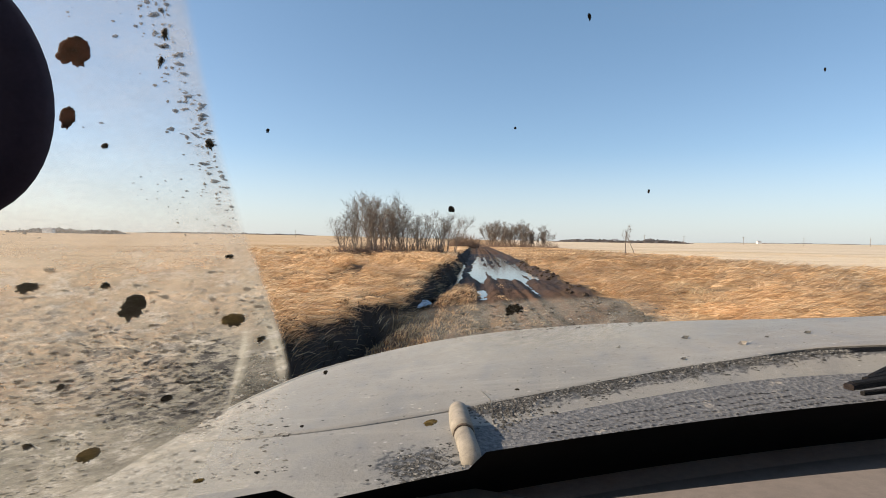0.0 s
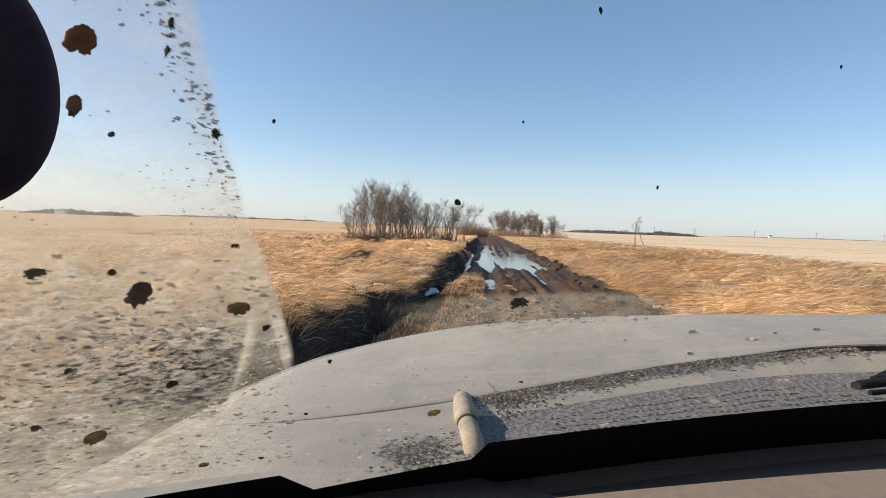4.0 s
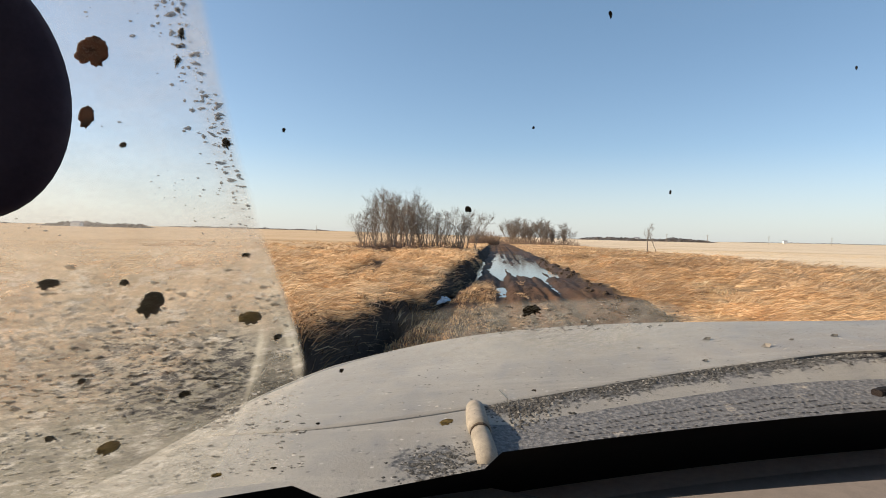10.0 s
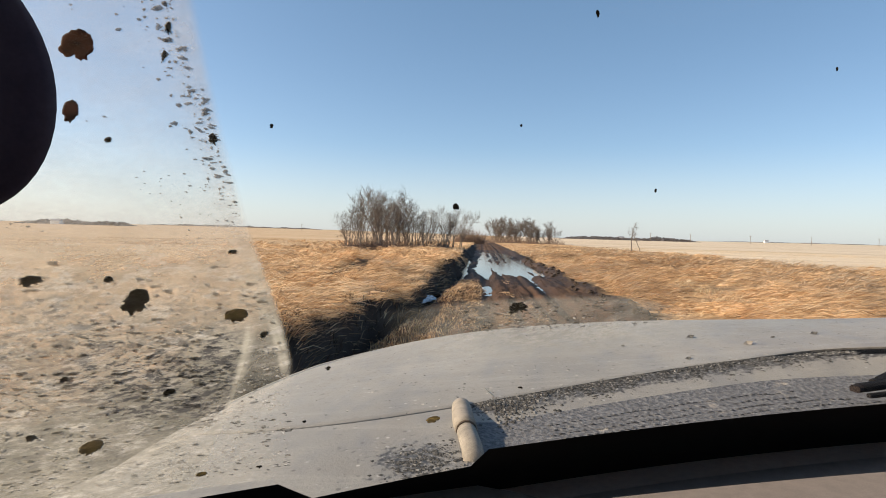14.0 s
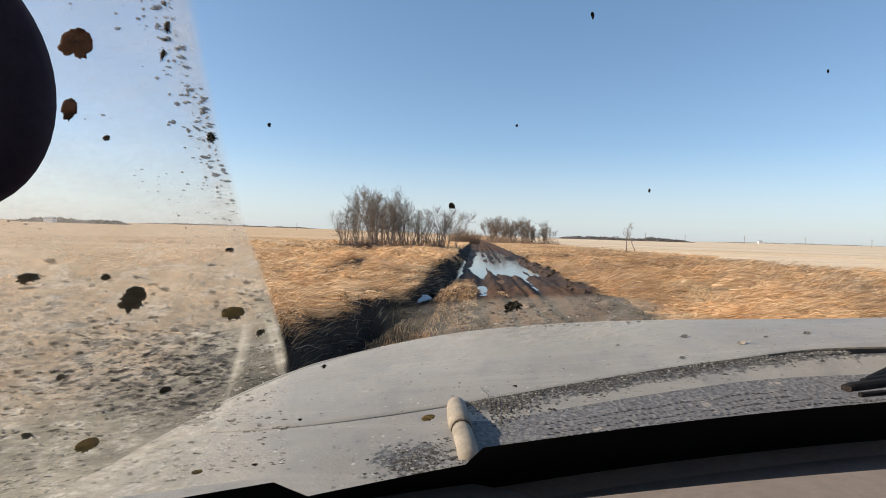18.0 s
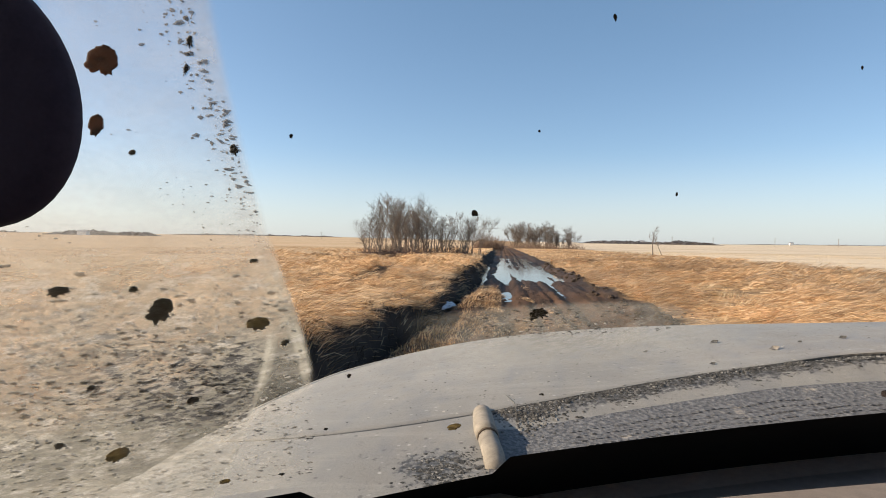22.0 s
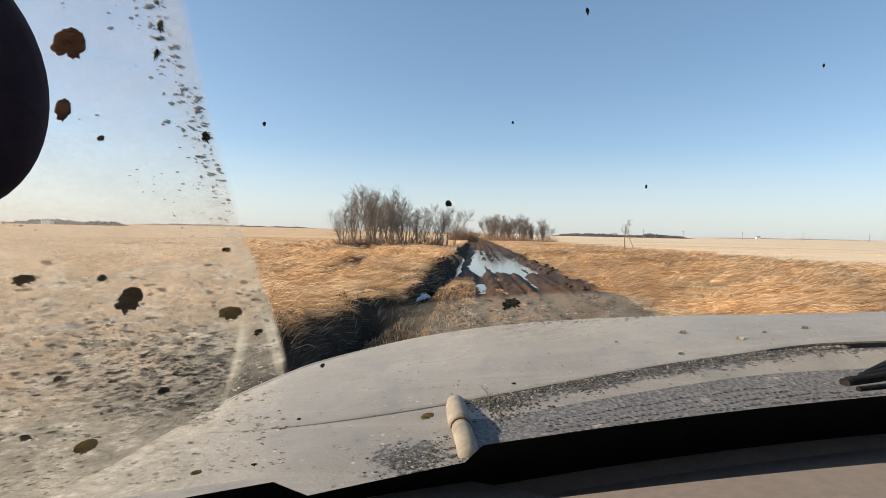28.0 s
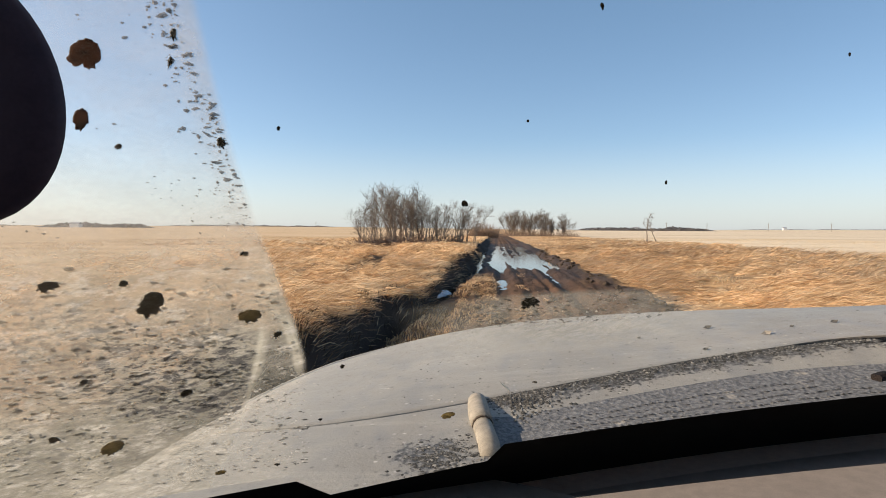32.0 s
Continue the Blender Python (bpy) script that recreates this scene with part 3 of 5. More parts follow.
def feet(x, y, keep):
    x, y = x[keep], y[keep]
    return np.stack([x, y, height(x, y) - 0.02], -1)


# verge beyond the right edge of the track
x, y = scatter(290000, 3.4, 13, 7.5, 45, 11, 1.5, 14, 0.13)
b = feet(x, y, (x > right_line(y) + 0.25) & (wobble(x * 0.5, y * 1.3, 21) + 0.5 * wobble(x * 1.6, y * 3.5, 20) > -0.30))
matted("verge_grass", b, 0.25, 0.0017 + 0.00021 * b[:, 1], -0.25, GRASS, "flattened golden dry grass along the track", 12)
x, y = scatter(60000, 9, 25, 12, 60, 13, 1.3, 10, 0.2)
b = feet(x, y, (wobble(x * 0.4, y * 1.0, 27) > -0.25) & (x < 21.5 + 2.0 * wobble(x * 0.1, y * 0.3, 53)))
matted("verge_grass", b, 0.45, 0.004 + 0.00030 * b[:, 1], 0.1, GRASS, "flattened golden dry grass beside the stubble field", 14)
x, y = scatter(34000, 3.4, 27, 45, 150, 15, 1.4, 8, 0.4)
b = feet(x, y, (x > right_line(y) + 0.3) & (x < 22.0 + 2.0 * wobble(x * 0.1, y * 0.2, 54)))
blades("verge_grass", b, 0.24, 0.012 + 0.0004 * b[:, 1], (0.4, 0.0, 1.8), GRASS, "dry golden grass on the far verge", 16)
# taller tufts standing along the track's edge
x, y = scatter(9000, 3.9, 14, 8, 42, 41, 1.3, 70, 0.20)
b = feet(x, y, x > right_line(y) + 0.2)
blades("grass_tufts", b, 0.34, 0.0025 + 0.0002 * b[:, 1], (0.6, -0.1, 1.2), STRAW, "taller straw-coloured grass tufts along the track's edge", 42)
x, y = scatter(7000, 4.4, 16, 8.5, 36, 47, 1.2, 130, 0.2)
b = feet(x, y, x > right_line(y) + 0.6)
blades("tall_grass", b, 0.46, 0.0022 + 0.00016 * b[:, 1], (0.5, -0.1, 1.1), GRASS, "golden fans of tall dry grass", 48)
x, y = scatter(9000, 11, 24, 20, 120, 43, 1.3, 22, 0.7)
b = feet(x, y, wobble(x * 0.3, y * 0.25, 45) > -0.1)
blades("field_edge_weeds", b, 0.36, 0.005 + 0.0003 * b[:, 1], (0.3, 0.0, 0.9), WEED, "brown standing weeds along the field's edge", 44, "weeds")
# top of the bank
x, y = scatter(48000, -6, -1.2, -2.0, 40, 57, 1.5, 10, 0.11)
b = feet(x, y, (bank_line(y) - x > bank_width(y) - 0.04 + 0.10 * wobble(x * 0, y * 1.5, 61)) & (furrows(x, y) < 0.35))
blades("bank_grass", b, 0.36, 0.004 + 0.00028 * b[:, 1], (0.3, -0.35, 2.4), GRASS, "arching dry stalks along the bank's edge", 58)
x, y = scatter(150000, -6, -1.2, -2.0, 40, 17, 1.5, 12, 0.11)
b = feet(x, y, (bank_line(y) - x > bank_width(y) + 0.02 + 0.10 * wobble(x * 0, y * 1.5, 61)) & (furrows(x, y) < 0.35 + 0.4 * wobble(x * 2, y * 2, 24)))
matted("bank_grass", b, 0.25, 0.0019 + 0.00022 * b[:, 1], -0.6, GRASS, "golden dry grass on the bank beside the track", 18)
x, y = scatter(100000, -12, -4.0, -2.0, 55, 19, 1.4, 10, 0.16)
b = feet(x, y, (wobble(x * 0.5, y * 1.2, 23) > -0.25) & (furrows(x, y) < 0.35 + 0.4 * wobble(x * 2, y * 2, 24)))
matted("bank_grass", b, 0.28, 0.0026 + 0.00024 * b[:, 1], -0.2, GRASS, "short golden dry grass between bank and field", 20)
x, y = scatter(26000, -12, -0.6, 40, 130, 21, 1.4, 8, 0.35)
b = feet(x, y, bank_line(y) - x > bank_width(y) - 0.1)
blades("bank_grass", b, 0.28, 0.012 + 0.0004 * b[:, 1], (0.3, 0.0, 0.6), GRASS, "dry golden grass along the far track", 22)
# sparse grass between the ruts and roots hanging down the cut bank
x, y = scatter(30000, -1.7, 2.9, 6.5, 21.0, 23, 1.2, 9, 0.14)
mask = wobble(x * 0.8, y * 0.35, 25) + 0.5 * wobble(x * 3, y * 2, 26) - 0.55 * np.abs(x - bank_line(y) - 0.55) + 0.55
mask = np.maximum(mask, 0.7 * wobble(x * 0.9, y * 0.4, 28) + 0.4 * wobble(x * 3, y * 2, 29) - 0.9 * np.abs(x - 1.1) + 0.05)
mask = mask - 0.5 * np.exp(-((x - 0.25) / 0.25) ** 2) - 0.6 * np.exp(-((x - 2.05) / 0.3) ** 2)
b = feet(x, y, (mask > 0) & (x > bank_line(y) + 0.02))
h = 0.12 + 0.10 * np.exp(-((b[:, 0] - bank_line(b[:, 1]) - 0.35) / 0.4) ** 2)
blades("track_grass", b, h, 0.003 + 0.00025 * b[:, 1], (0.3, -0.4, 1.2), GRASS, "trampled straw-coloured grass along the ditch and between the ruts", 24)
x, y = scatter(6000, -2.6, -0.9, 6, 40, 25, 1.5, 3, 0.10)
b = feet(x, y, (bank_line(y) - x > 0.2) & (bank_line(y) - x < 1.0))
blades("bank_roots", b, 0.22, 0.004 + 0.0002 * b[:, 1], (0.8, -0.5, 0.5), ROOT, "dark straggling roots down the cut bank", 26, "roots")
x, y = scatter(7000, -3.0, -0.6, 6, 40, 85, 1.5, 4, 0.10)
b = feet(x, y, (bank_line(y) - x > 0.12) & (bank_line(y) - x < bank_width(y) + 0.1) & (wobble(x * 2, y * 2.5, 86) > -0.1))
matted("fallen_straw", b, 0.20, 0.0022 + 0.00016 * b[:, 1], -0.3, STRAW_TAN, "loose pale straw fallen over the cut bank", 87, "straw")
x, y = scatter(9000, -3.4, -0.8, 6, 45, 88, 1.5, 45, 0.13)
b = feet(x, y, (np.abs(bank_line(y) - x - bank_width(y)) < 0.13 + 0.1 * wobble(x * 0, y * 1.8, 62)) & (wobble(x * 0, y * 1.1, 63) > -0.35))
blades("brink_grass", b, 0.40, 0.0026 + 0.0002 * b[:, 1], (0.9, -0.2, 1.8), GRASS, "long dry stalks hanging over the brink of the bank", 89)
x, y = scatter(42000, -30, -9, 5, 75, 71, 1.4, 10, 0.22)
b = feet(x, y, wobble(x * 0.16, y * 0.45, 73) + 0.05 * (x + 9) > -0.25)
matted("field_edge_grass", b, 0.40, 0.004 + 0.0003 * b[:, 1], 0.0, GRASS, "thin dry grass straggling into the stubble field", 72)
# stubble of the two fields
x, y = scatter(22000, 22, 70, 18, 130, 27, 1.3, 6, 0.25)
b = feet(x, y, x > 22)
blades("stubble", b, 0.07, 0.010 + 0.0004 * b[:, 1], (0.1, 0.0, 0.3), STRAW, "pale cut stubble in the harvested field", 28, "stubble")
x, y = scatter(46000, -45, -8, 2, 110, 29, 1.3, 6, 0.2)
y = np.where(rng(5).uniform(size=len(y)) < 0.7, np.round(y / 0.9) * 0.9 + rng(6).normal(0, 0.1, len(y)), y)
b = feet(x, y, x < -8)
blades("stubble", b, 0.14, 0.007 + 0.0003 * b[:, 1], (0.3, 0.0, 0.9), STRAW_TAN, "pale cut stubble in sown rows", 30, "stubble")


# a few combed straw ridges in the field
xs, ys = [], []
for k in range(13):
    r = rng(900 + k)
    xs.append(-15.6 + 0.47 * k + r.normal(0, 0.05, 90))
    ys.append(48.5 - 0.75 * k + r.uniform(-1.3, 1.3, 90))
x, y = np.concatenate(xs), np.concatenate(ys)
blades("straw_ridges", feet(x, y, x < 0), 0.30, np.full(len(x), 0.030), (0.1, 0.0, 0.1), WEED, "short combed ridges of darker straw in the field", 46, "straw")


# ---- bare trees ----
def limb(v, f, p, d, length, r0, r1, segs, r, droop=0.0, sides=3, crook=0.18):
    """One tapered crooked stem; returns its joints."""
    joints = []
    d = d.normalized()
    start = len(v)
    for s in range(segs + 1):
        k = s / segs
        rad = r0 + (r1 - r0) * k
        a = d.orthogonal().normalized()
        b2 = d.cross(a)
        for i in range(sides):
            t = 6.283 * i / sides
            v.append(p + (a * math.cos(t) + b2 * math.sin(t)) * rad)
        joints.append((p.copy(), d.copy(), rad))
        p = p + d * (length / segs)
        d = (d + Vector((r.gauss(0, crook), r.gauss(0, crook), r.gauss(0, crook) - droop))).normalized()
    for s in range(segs):
        for i in range(sides):
            j = (i + 1) % sides
            f.append((start + s * sides + i, start + s * sides + j, start + (s + 1) * sides + j, start + (s + 1) * sides + i))
    return joints


def bare_tree(seed, tall, stems=2, thick=0.05, limbs=18, spread=0.15, low=0.25, twig_r=0.005, bark=None, twig=None, label="", cat="tree", group="", gather=0.25):
    """Sinuous stems with rising limbs, each with branchlets that end in fine twigs."""
    r = random.Random(seed)
    root = new("bare_tree")
    tv, tf, cv, cf = [], [], [], []

    def aside(d, wide):
        return (d + Vector((r.gauss(0, 1), r.gauss(0, 1), r.gauss(0.1, 0.5))).normalized() * wide).normalized()

    for s in range(stems):
        a = 6.283 * (s + r.random()) / stems
        lean = spread * r.uniform(0.3, 1.3)
        h = tall * (r.uniform(0.7, 1.0) if s else 1.0)
        base = Vector((r.gauss(0, gather), r.gauss(0, gather), -0.1)) if stems > 1 else Vector((0, 0, -0.1))
        main = limb(tv, tf, base, Vector((lean * math.cos(a), lean * math.sin(a), 1)), h, thick * r.uniform(0.7, 1.1), twig_r * 1.2, 11, r, -0.015, 6, 0.09)
        for _ in range(limbs):
            u = low + (0.97 - low) * r.random() ** 0.85
            p, dd, rad = main[min(11, int(u * 11 + r.random()))]
            ln = tall * r.uniform(0.18, 0.42) * (1.1 - 0.6 * u)
            big = limb(tv, tf, p, aside(dd, r.uniform(0.7, 1.3)), ln, max(twig_r * 1.6, rad * 0.45), twig_r * 1.1, 6, r, -0.07, 4, 0.15)
            for q, e, qr in big[1:]:
                l2 = ln * r.uniform(0.3, 0.65)
                mid = limb(cv, cf, q, aside(e, r.uniform(0.7, 1.3)), l2, max(twig_r * 1.1, qr * 0.5), twig_r * 0.7, 5, r, -0.05, 3, 0.22)
                for q3, e3, _r3 in mid[2:]:
                    limb(cv, cf, q3, aside(e3, r.uniform(0.6, 1.3)), l2 * r.uniform(0.3, 0.7), twig_r * 0.7, twig_r * 0.4, 3, r, -0.03, 3, 0.22)
    obj("trunk", tv, tf, bark or BARK, root)
    obj("crown", cv, cf, twig or TWIG, root)
    return tagged(root, label, cat, group)


def plant(proto, x, y, turn, scale):
    return copy_thing(proto, pose(x, y, float(height(np.float64(x), np.float64(y))) - 0.03, 0, 0, turn) @ Matrix.Diagonal((scale, scale, scale, 1)))


rt = random.Random(7)
LABEL = "leafless grey-brown aspen with fine upright twigs beside the track"
protos = [bare_tree(31 + k, 4.9, 1 + k % 3, 0.06, 22 - 4 * (k % 3), 0.15, 0.26, 0.0058, gather=0.25, label=LABEL, group="bare thicket beside the track") for k in range(6)]
spots = [(-10.5 + 0.235 * i + rt.uniform(-0.35, 0.35), 45.5 + rt.uniform(-1.6, 6.5)) for i in range(38)]
rt.shuffle(spots)


def crown_scale(x):
    """The thicket's domed outline, with slighter trees at its near end."""
    return 1.04 - 0.40 * ((x + 7.9) / 2.9) ** 2 if x < -5.0 else 0.72


for k, (x0, y0) in enumerate(spots):
    k2 = max(0.55, crown_scale(x0)) * rt.uniform(0.8, 1.05)
    if k < 6:
        protos[k].matrix_basis = pose(x0, y0, float(height(np.float64(x0), np.float64(y0))) - 0.03, 0, 0, 40 * k) @ Matrix.Diagonal((k2, k2, k2, 1))
    elif x0 < -4.6 or k % 2:
        plant(protos[k % 6], x0, y0, rt.uniform(0, 360), k2 / protos[k % 6].scale.x)
far = [bare_tree(61 + k, 7.0, 3, 0.13, 16, 0.5, 0.18, 0.019, gather=0.05, label="distant leafless spreading tree at the track's far end", group="far bare trees") for k in range(3)]
fspots = [(3.8 + 0.86 * i + rt.uniform(-0.35, 0.35), 166 + rt.uniform(-6, 12)) for i in range(21)]
for k, p in enumerate(far):
    p.matrix_basis = pose(fspots[k][0], fspots[k][1], 0, 0, 0, 50 * k)
for k, (x0, y0) in enumerate(fspots[3:]):
    plant(far[k % 3], x0, y0, rt.uniform(0, 360), rt.uniform(0.55, 1.1) * (0.7 if k > 14 else 1))
lone = bare_tree(91, 3.6, 1, 0.09, 9, 0.08, 0.4, 0.012, label="small dead tree standing alone in the grass")
lone.matrix_basis = pose(19.4, 77, float(height(np.float64(19.4), np.float64(77.0))), 0, 0, 20)
sapling = bare_tree(92, 2.8, 1, 0.06, 4, 0.25, 0.55, 0.012, label="thin dead sapling standing alone in the grass")
sapling.matrix_basis = pose(20.7, 77.4, float(height(np.float64(20.7), np.float64(77.4))), 0, 0, 0)


def brush(seed, x0, y0, w, d, tall, count, label, material=None):
    r = random.Random(seed)
    v, f = [], []
    for _ in range(count):
        u = r.uniform(-1, 1)
        p = Vector((u * w, r.uniform(-d, d), -0.05))
        limb(v, f, p, Vector((r.gauss(0, 0.35), r.gauss(0, 0.3), 1)), tall * r.uniform(0.4, 1.0) * (1 - 0.35 * u * u), 0.03, 0.012, 3, r, 0, 3, 0.2)
    ob = obj("brush", v, f, material or BRUSH)
    ob.matrix_basis = pose(x0, y0, float(height(np.float64(x0), np.float64(y0))))
    return tagged(ob, label, "bush", kind="stuff")


brush(3, -2.3, 118, 2.9, 2.5, 3.4, 700, "reddish bare brush crowding the track's far end")
brush(4, 8.5, 158, 7, 3, 2.4, 520, "reddish bare undergrowth below the far trees")
brush(5, 19.5, 160, 3, 2, 2.2, 160, "reddish bare brush at the end of the far trees")
brush(6, -6.7, 47, 4.3, 1.8, 1.3, 420, "low dark brush at the foot of the thicket")
brush(7, -6.9, 48, 3.8, 2.4, 3.7, 75, "thin upright bare stems filling the thicket", BARK)


def fallen(seed, x0, y0):
    r = random.Random(seed)
    v, f = [], []
    for _ in range(420):
        u = r.uniform(-1, 1)
        p = Vector((2.7 * u, r.uniform(-0.6, 0.6), r.uniform(0, 0.62) * (1 - u * u)))
        limb(v, f, p, Vector((r.gauss(0, 1), r.gauss(0, 0.4), r.gauss(0.05, 0.2))), r.uniform(0.5, 1.6), 0.03, 0.012, 3, r, 0.05, 3, 0.2)
    ob = obj("fallen_branches", v, f, BRUSH)
    ob.matrix_basis = pose(x0, y0, float(height(np.float64(x0), np.float64(y0))))
    return tagged(ob, "dark tangle of fallen branches beside the thicket", "branches")


fallen(9, -7.6, 42.4)


def sticks(seed, count):
    """Thin dead sticks lying along the top of the bank."""
    r = random.Random(seed)
    v, f = [], []
    for _ in range(count):
        y = 7.0 + 11 * r.random() ** 1.3
        x = float(bank_line(np.float64(y)) - bank_width(np.float64(y))) + r.uniform(-0.5, 0.25)
        p = Vector((x, y, float(height(np.float64(x), np.float64(y))) + 0.06))
        limb(v, f, p, Vector((r.uniform(0.3, 1.0), r.gauss(0, 0.7), r.gauss(0.0, 0.15))), r.uniform(0.25, 0.8), 0.007, 0.003, 4, r, 0.02, 4, 0.16)
    return tagged(obj("bank_sticks", v, f, TWIG), "thin grey dead sticks lying along the bank", "sticks", kind="stuff")


sticks(19, 34)
rc = rng(83)
cy = 6.5 + 17 * rc.uniform(0, 1, 2600) ** 1.3
cx0 = np.where(rc.uniform(size=2600) < 0.35, right_line(cy) + rc.normal(-0.1, 0.16, 2600), rc.uniform(-0.9, 3.2, 2600))
size = 0.008 + 0.03 * rc.uniform(0, 1, 2600) ** 3
foot = np.stack([cx0, cy, height(cx0, cy)], -1)
ring = [np.stack([size * rc.uniform(0.7, 1.3, 2600) * math.cos(1.2566 * i), size * rc.uniform(0.7, 1.3, 2600) * math.sin(1.2566 * i), -0.3 * size], -1) for i in range(5)]
v = np.stack([foot + q for q in ring] + [foot + np.stack([0.2 * size, 0 * size, 0.7 * size], -1)], 1).reshape(-1, 3)
o = np.arange(2600)[:, None, None] * 6
me = np_mesh("soil_crumbs", v, None, (o + np.array([[[i, (i + 1) % 5, 5] for i in range(5)]])).reshape(-1, 3))
me.materials.append(SOIL)
tagged(new("soil_crumbs", me), "dark crumbs of soil over the track", "soil", kind="stuff")
for k, (x0, y0, h) in enumerate(((-10.8, 47.0, 0.9), (-10.1, 46.0, 0.55))):
    v, f = [], []
    limb(v, f, Vector((0, 0, -0.2)), Vector((0.08, 0, 1)), h + 0.2, 0.07, 0.06, 3, random.Random(k), 0, 7, 0.02)
    f.append(tuple(range(len(v) - 7, len(v))))
    post = obj("fence_post", v, f, WOOD)
    post.matrix_basis = pose(x0, y0, float(height(np.float64(x0), np.float64(y0))))
    tagged(post, "short weathered wooden post beside the thicket", "post", "old posts")


# ---- distance ----
def far_woods(seed, az0, az1, dist, tall, count, label, name="far_woods"):
    """A hedge of small leaning triangles with an uneven top."""
    r = rng(seed)
    az = np.radians(r.uniform(az0, az1, count))
    dd = dist * r.uniform(0.97, 1.03, count)
    hx, hy = np.sin(az) * dd, np.cos(az) * dd
    edge = np.clip(np.minimum(np.degrees(az) - az0, az1 - np.degrees(az)) / (0.12 * (az1 - az0)), 0.15, 1)
    top = tall * edge * (0.62 + 0.38 * wobble(np.degrees(az) * 2.1, az * 0, seed)) * r.uniform(0.55, 1.0, count)
    z0 = height(hx, hy) - 0.5
    zc = z0 + top * r.uniform(0, 0.75, count)
    s = tall * 0.28
    c = np.stack([hx, hy, zc], -1)
    v = np.stack([c + np.stack([-s * r.uniform(0.5, 1.5, count), 0 * az, 0 * az], -1), c + np.stack([s * r.uniform(0.5, 1.5, count), 0 * az, 0 * az], -1), c + np.stack([s * r.normal(0, 0.5, count), s * r.normal(0, 0.5, count), top * 0.35 + s * 0.3], -1)], 1).reshape(-1, 3)
    me = np_mesh(name, v, None, np.arange(count * 3).reshape(-1, 3))
    me.materials.append(WOODS)
    return tagged(new(name, me), label, "woods", kind="stuff")


far_woods(1, -40, -31.5, 900, 9.5, 1100, "bare shelter belt trees round a distant farm")
far_woods(2, -31, -15.5, 1500, 6, 1500, "long low line of distant woods")
far_woods(3, 7.5, 20, 900, 8, 1700, "dark line of distant woods beyond the field")
far_woods(4, 20, 55, 2300, 6, 2600, "faint far woods on the horizon")
far_woods(5, -75, -40, 1200, 8, 1200, "long low line of distant woods")


def farm(x0, y0, w, d, h):
    root = new("farm_building")
    bm = bmesh.new()
    bmesh.ops.create_cube(bm, size=1, matrix=Matrix.Translation((0, 0, h / 2)) @ Matrix.Diagonal((w, d, h, 1)))
    part("wall", bm, WALLW, root)
    v = [(-w / 2 - 0.3, -d / 2 - 0.3, h + 0.02), (w / 2 + 0.3, -d / 2 - 0.3, h + 0.02), (w / 2 + 0.3, d / 2 + 0.3, h + 0.02), (-w / 2 - 0.3, d / 2 + 0.3, h + 0.02), (-w / 2 - 0.3, 0, h + d * 0.3), (w / 2 + 0.3, 0, h + d * 0.3)]
    obj("roof", v, [(0, 1, 5, 4), (2, 3, 4, 5), (0, 4, 3), (1, 2, 5), (3, 2, 1, 0)], ROOFG, root)
    root.matrix_basis = pose(x0, y0, float(height(np.float64(x0), np.float64(y0))))
    return tagged(root, "small white farm building among distant trees", "farm building")


farm(-525, 690, 12, 7, 4.5)
farm(math.sin(radians(13.2)) * 1000, math.cos(radians(13.2)) * 1000, 9, 6, 4)
farm(math.sin(radians(25.2)) * 1500, math.cos(radians(25.2)) * 1500, 8, 6, 5)


def pole(x0, y0, h):
    root = new("utility_pole")
    v, f = [], []
    limb(v, f, Vector((0, 0, -0.5)), Vector((0, 0, 1)), h, 0.28, 0.2, 3, random.Random(1), 0, 6, 0.0)
    obj("post", v, f, WOOD, root)
    bm = bmesh.new()
    bmesh.ops.create_cube(bm, size=1, matrix=Matrix.Translation((0, 0, h - 1.4)) @ Matrix.Diagonal((2.6, 0.25, 0.25, 1)))
    part("crossarm", bm, WOOD, root)
    root.matrix_basis = pose(x0, y0, float(height(np.float64(x0), np.float64(y0))))
    return tagged(root, "wooden utility pole far across the field", "utility pole", "far poles")


for az, dist in ((-17.4, 820), (15.8, 700), (19.2, 760), (24, 800), (28.5, 820), (33, 850)):
    pole(math.sin(radians(az)) * dist, math.cos(radians(az)) * dist, 10.5)

# ---- old snow in the bank's shade ----
r_ = rng(77)
n_ = 26
sv, sf = [(0, 0, 0.035)], []
for ring, (rad, zz) in enumerate(((0.5, 0.03), (0.85, 0.015), (1.0, -0.05))):
    for i in range(n_):
        t = 6.283 * i / n_
        k = rad * (1 + 0.22 * math.sin(3 * t + 1) + 0.12 * math.sin(7 * t))
        sv.append((0.17 * k * math.cos(t), 0.6 * k * math.sin(t), zz + 0.015 * r_.normal()))
for i in range(n_):
    j = (i + 1) % n_
    sf.append((0, 1 + i, 1 + j))
    for q in range(2):
        sf.append((1 + q * n_ + i, 1 + (q + 1) * n_ + i, 1 + (q + 1) * n_ + j, 1 + q * n_ + j))
ice = obj("snow_patch", sv, sf, SNOW, smooth=True)
ice.matrix_basis = pose(-1.36, 15.2, float(height(np.float64(-1.36), np.float64(15.2))) - 0.01, 0, 0, -3)
tagged(ice, "small leftover patch of old snow in the ditch", "snow")

# ---- mud clods beside the puddle ----
def clod(seed, size, name, parent=None, material=None):
    r = random.Random(seed)
    bm = bmesh.new()
    bmesh.ops.create_icosphere(bm, subdivisions=2, radius=size)
    for v in bm.verts:
        v.co *= 1 + 0.7 * noise.noise(v.co / size * 1.6 + Vector((seed, 0, 0)))
        v.co.z *= 0.6
    return part(name, bm, material or CLOD, parent)


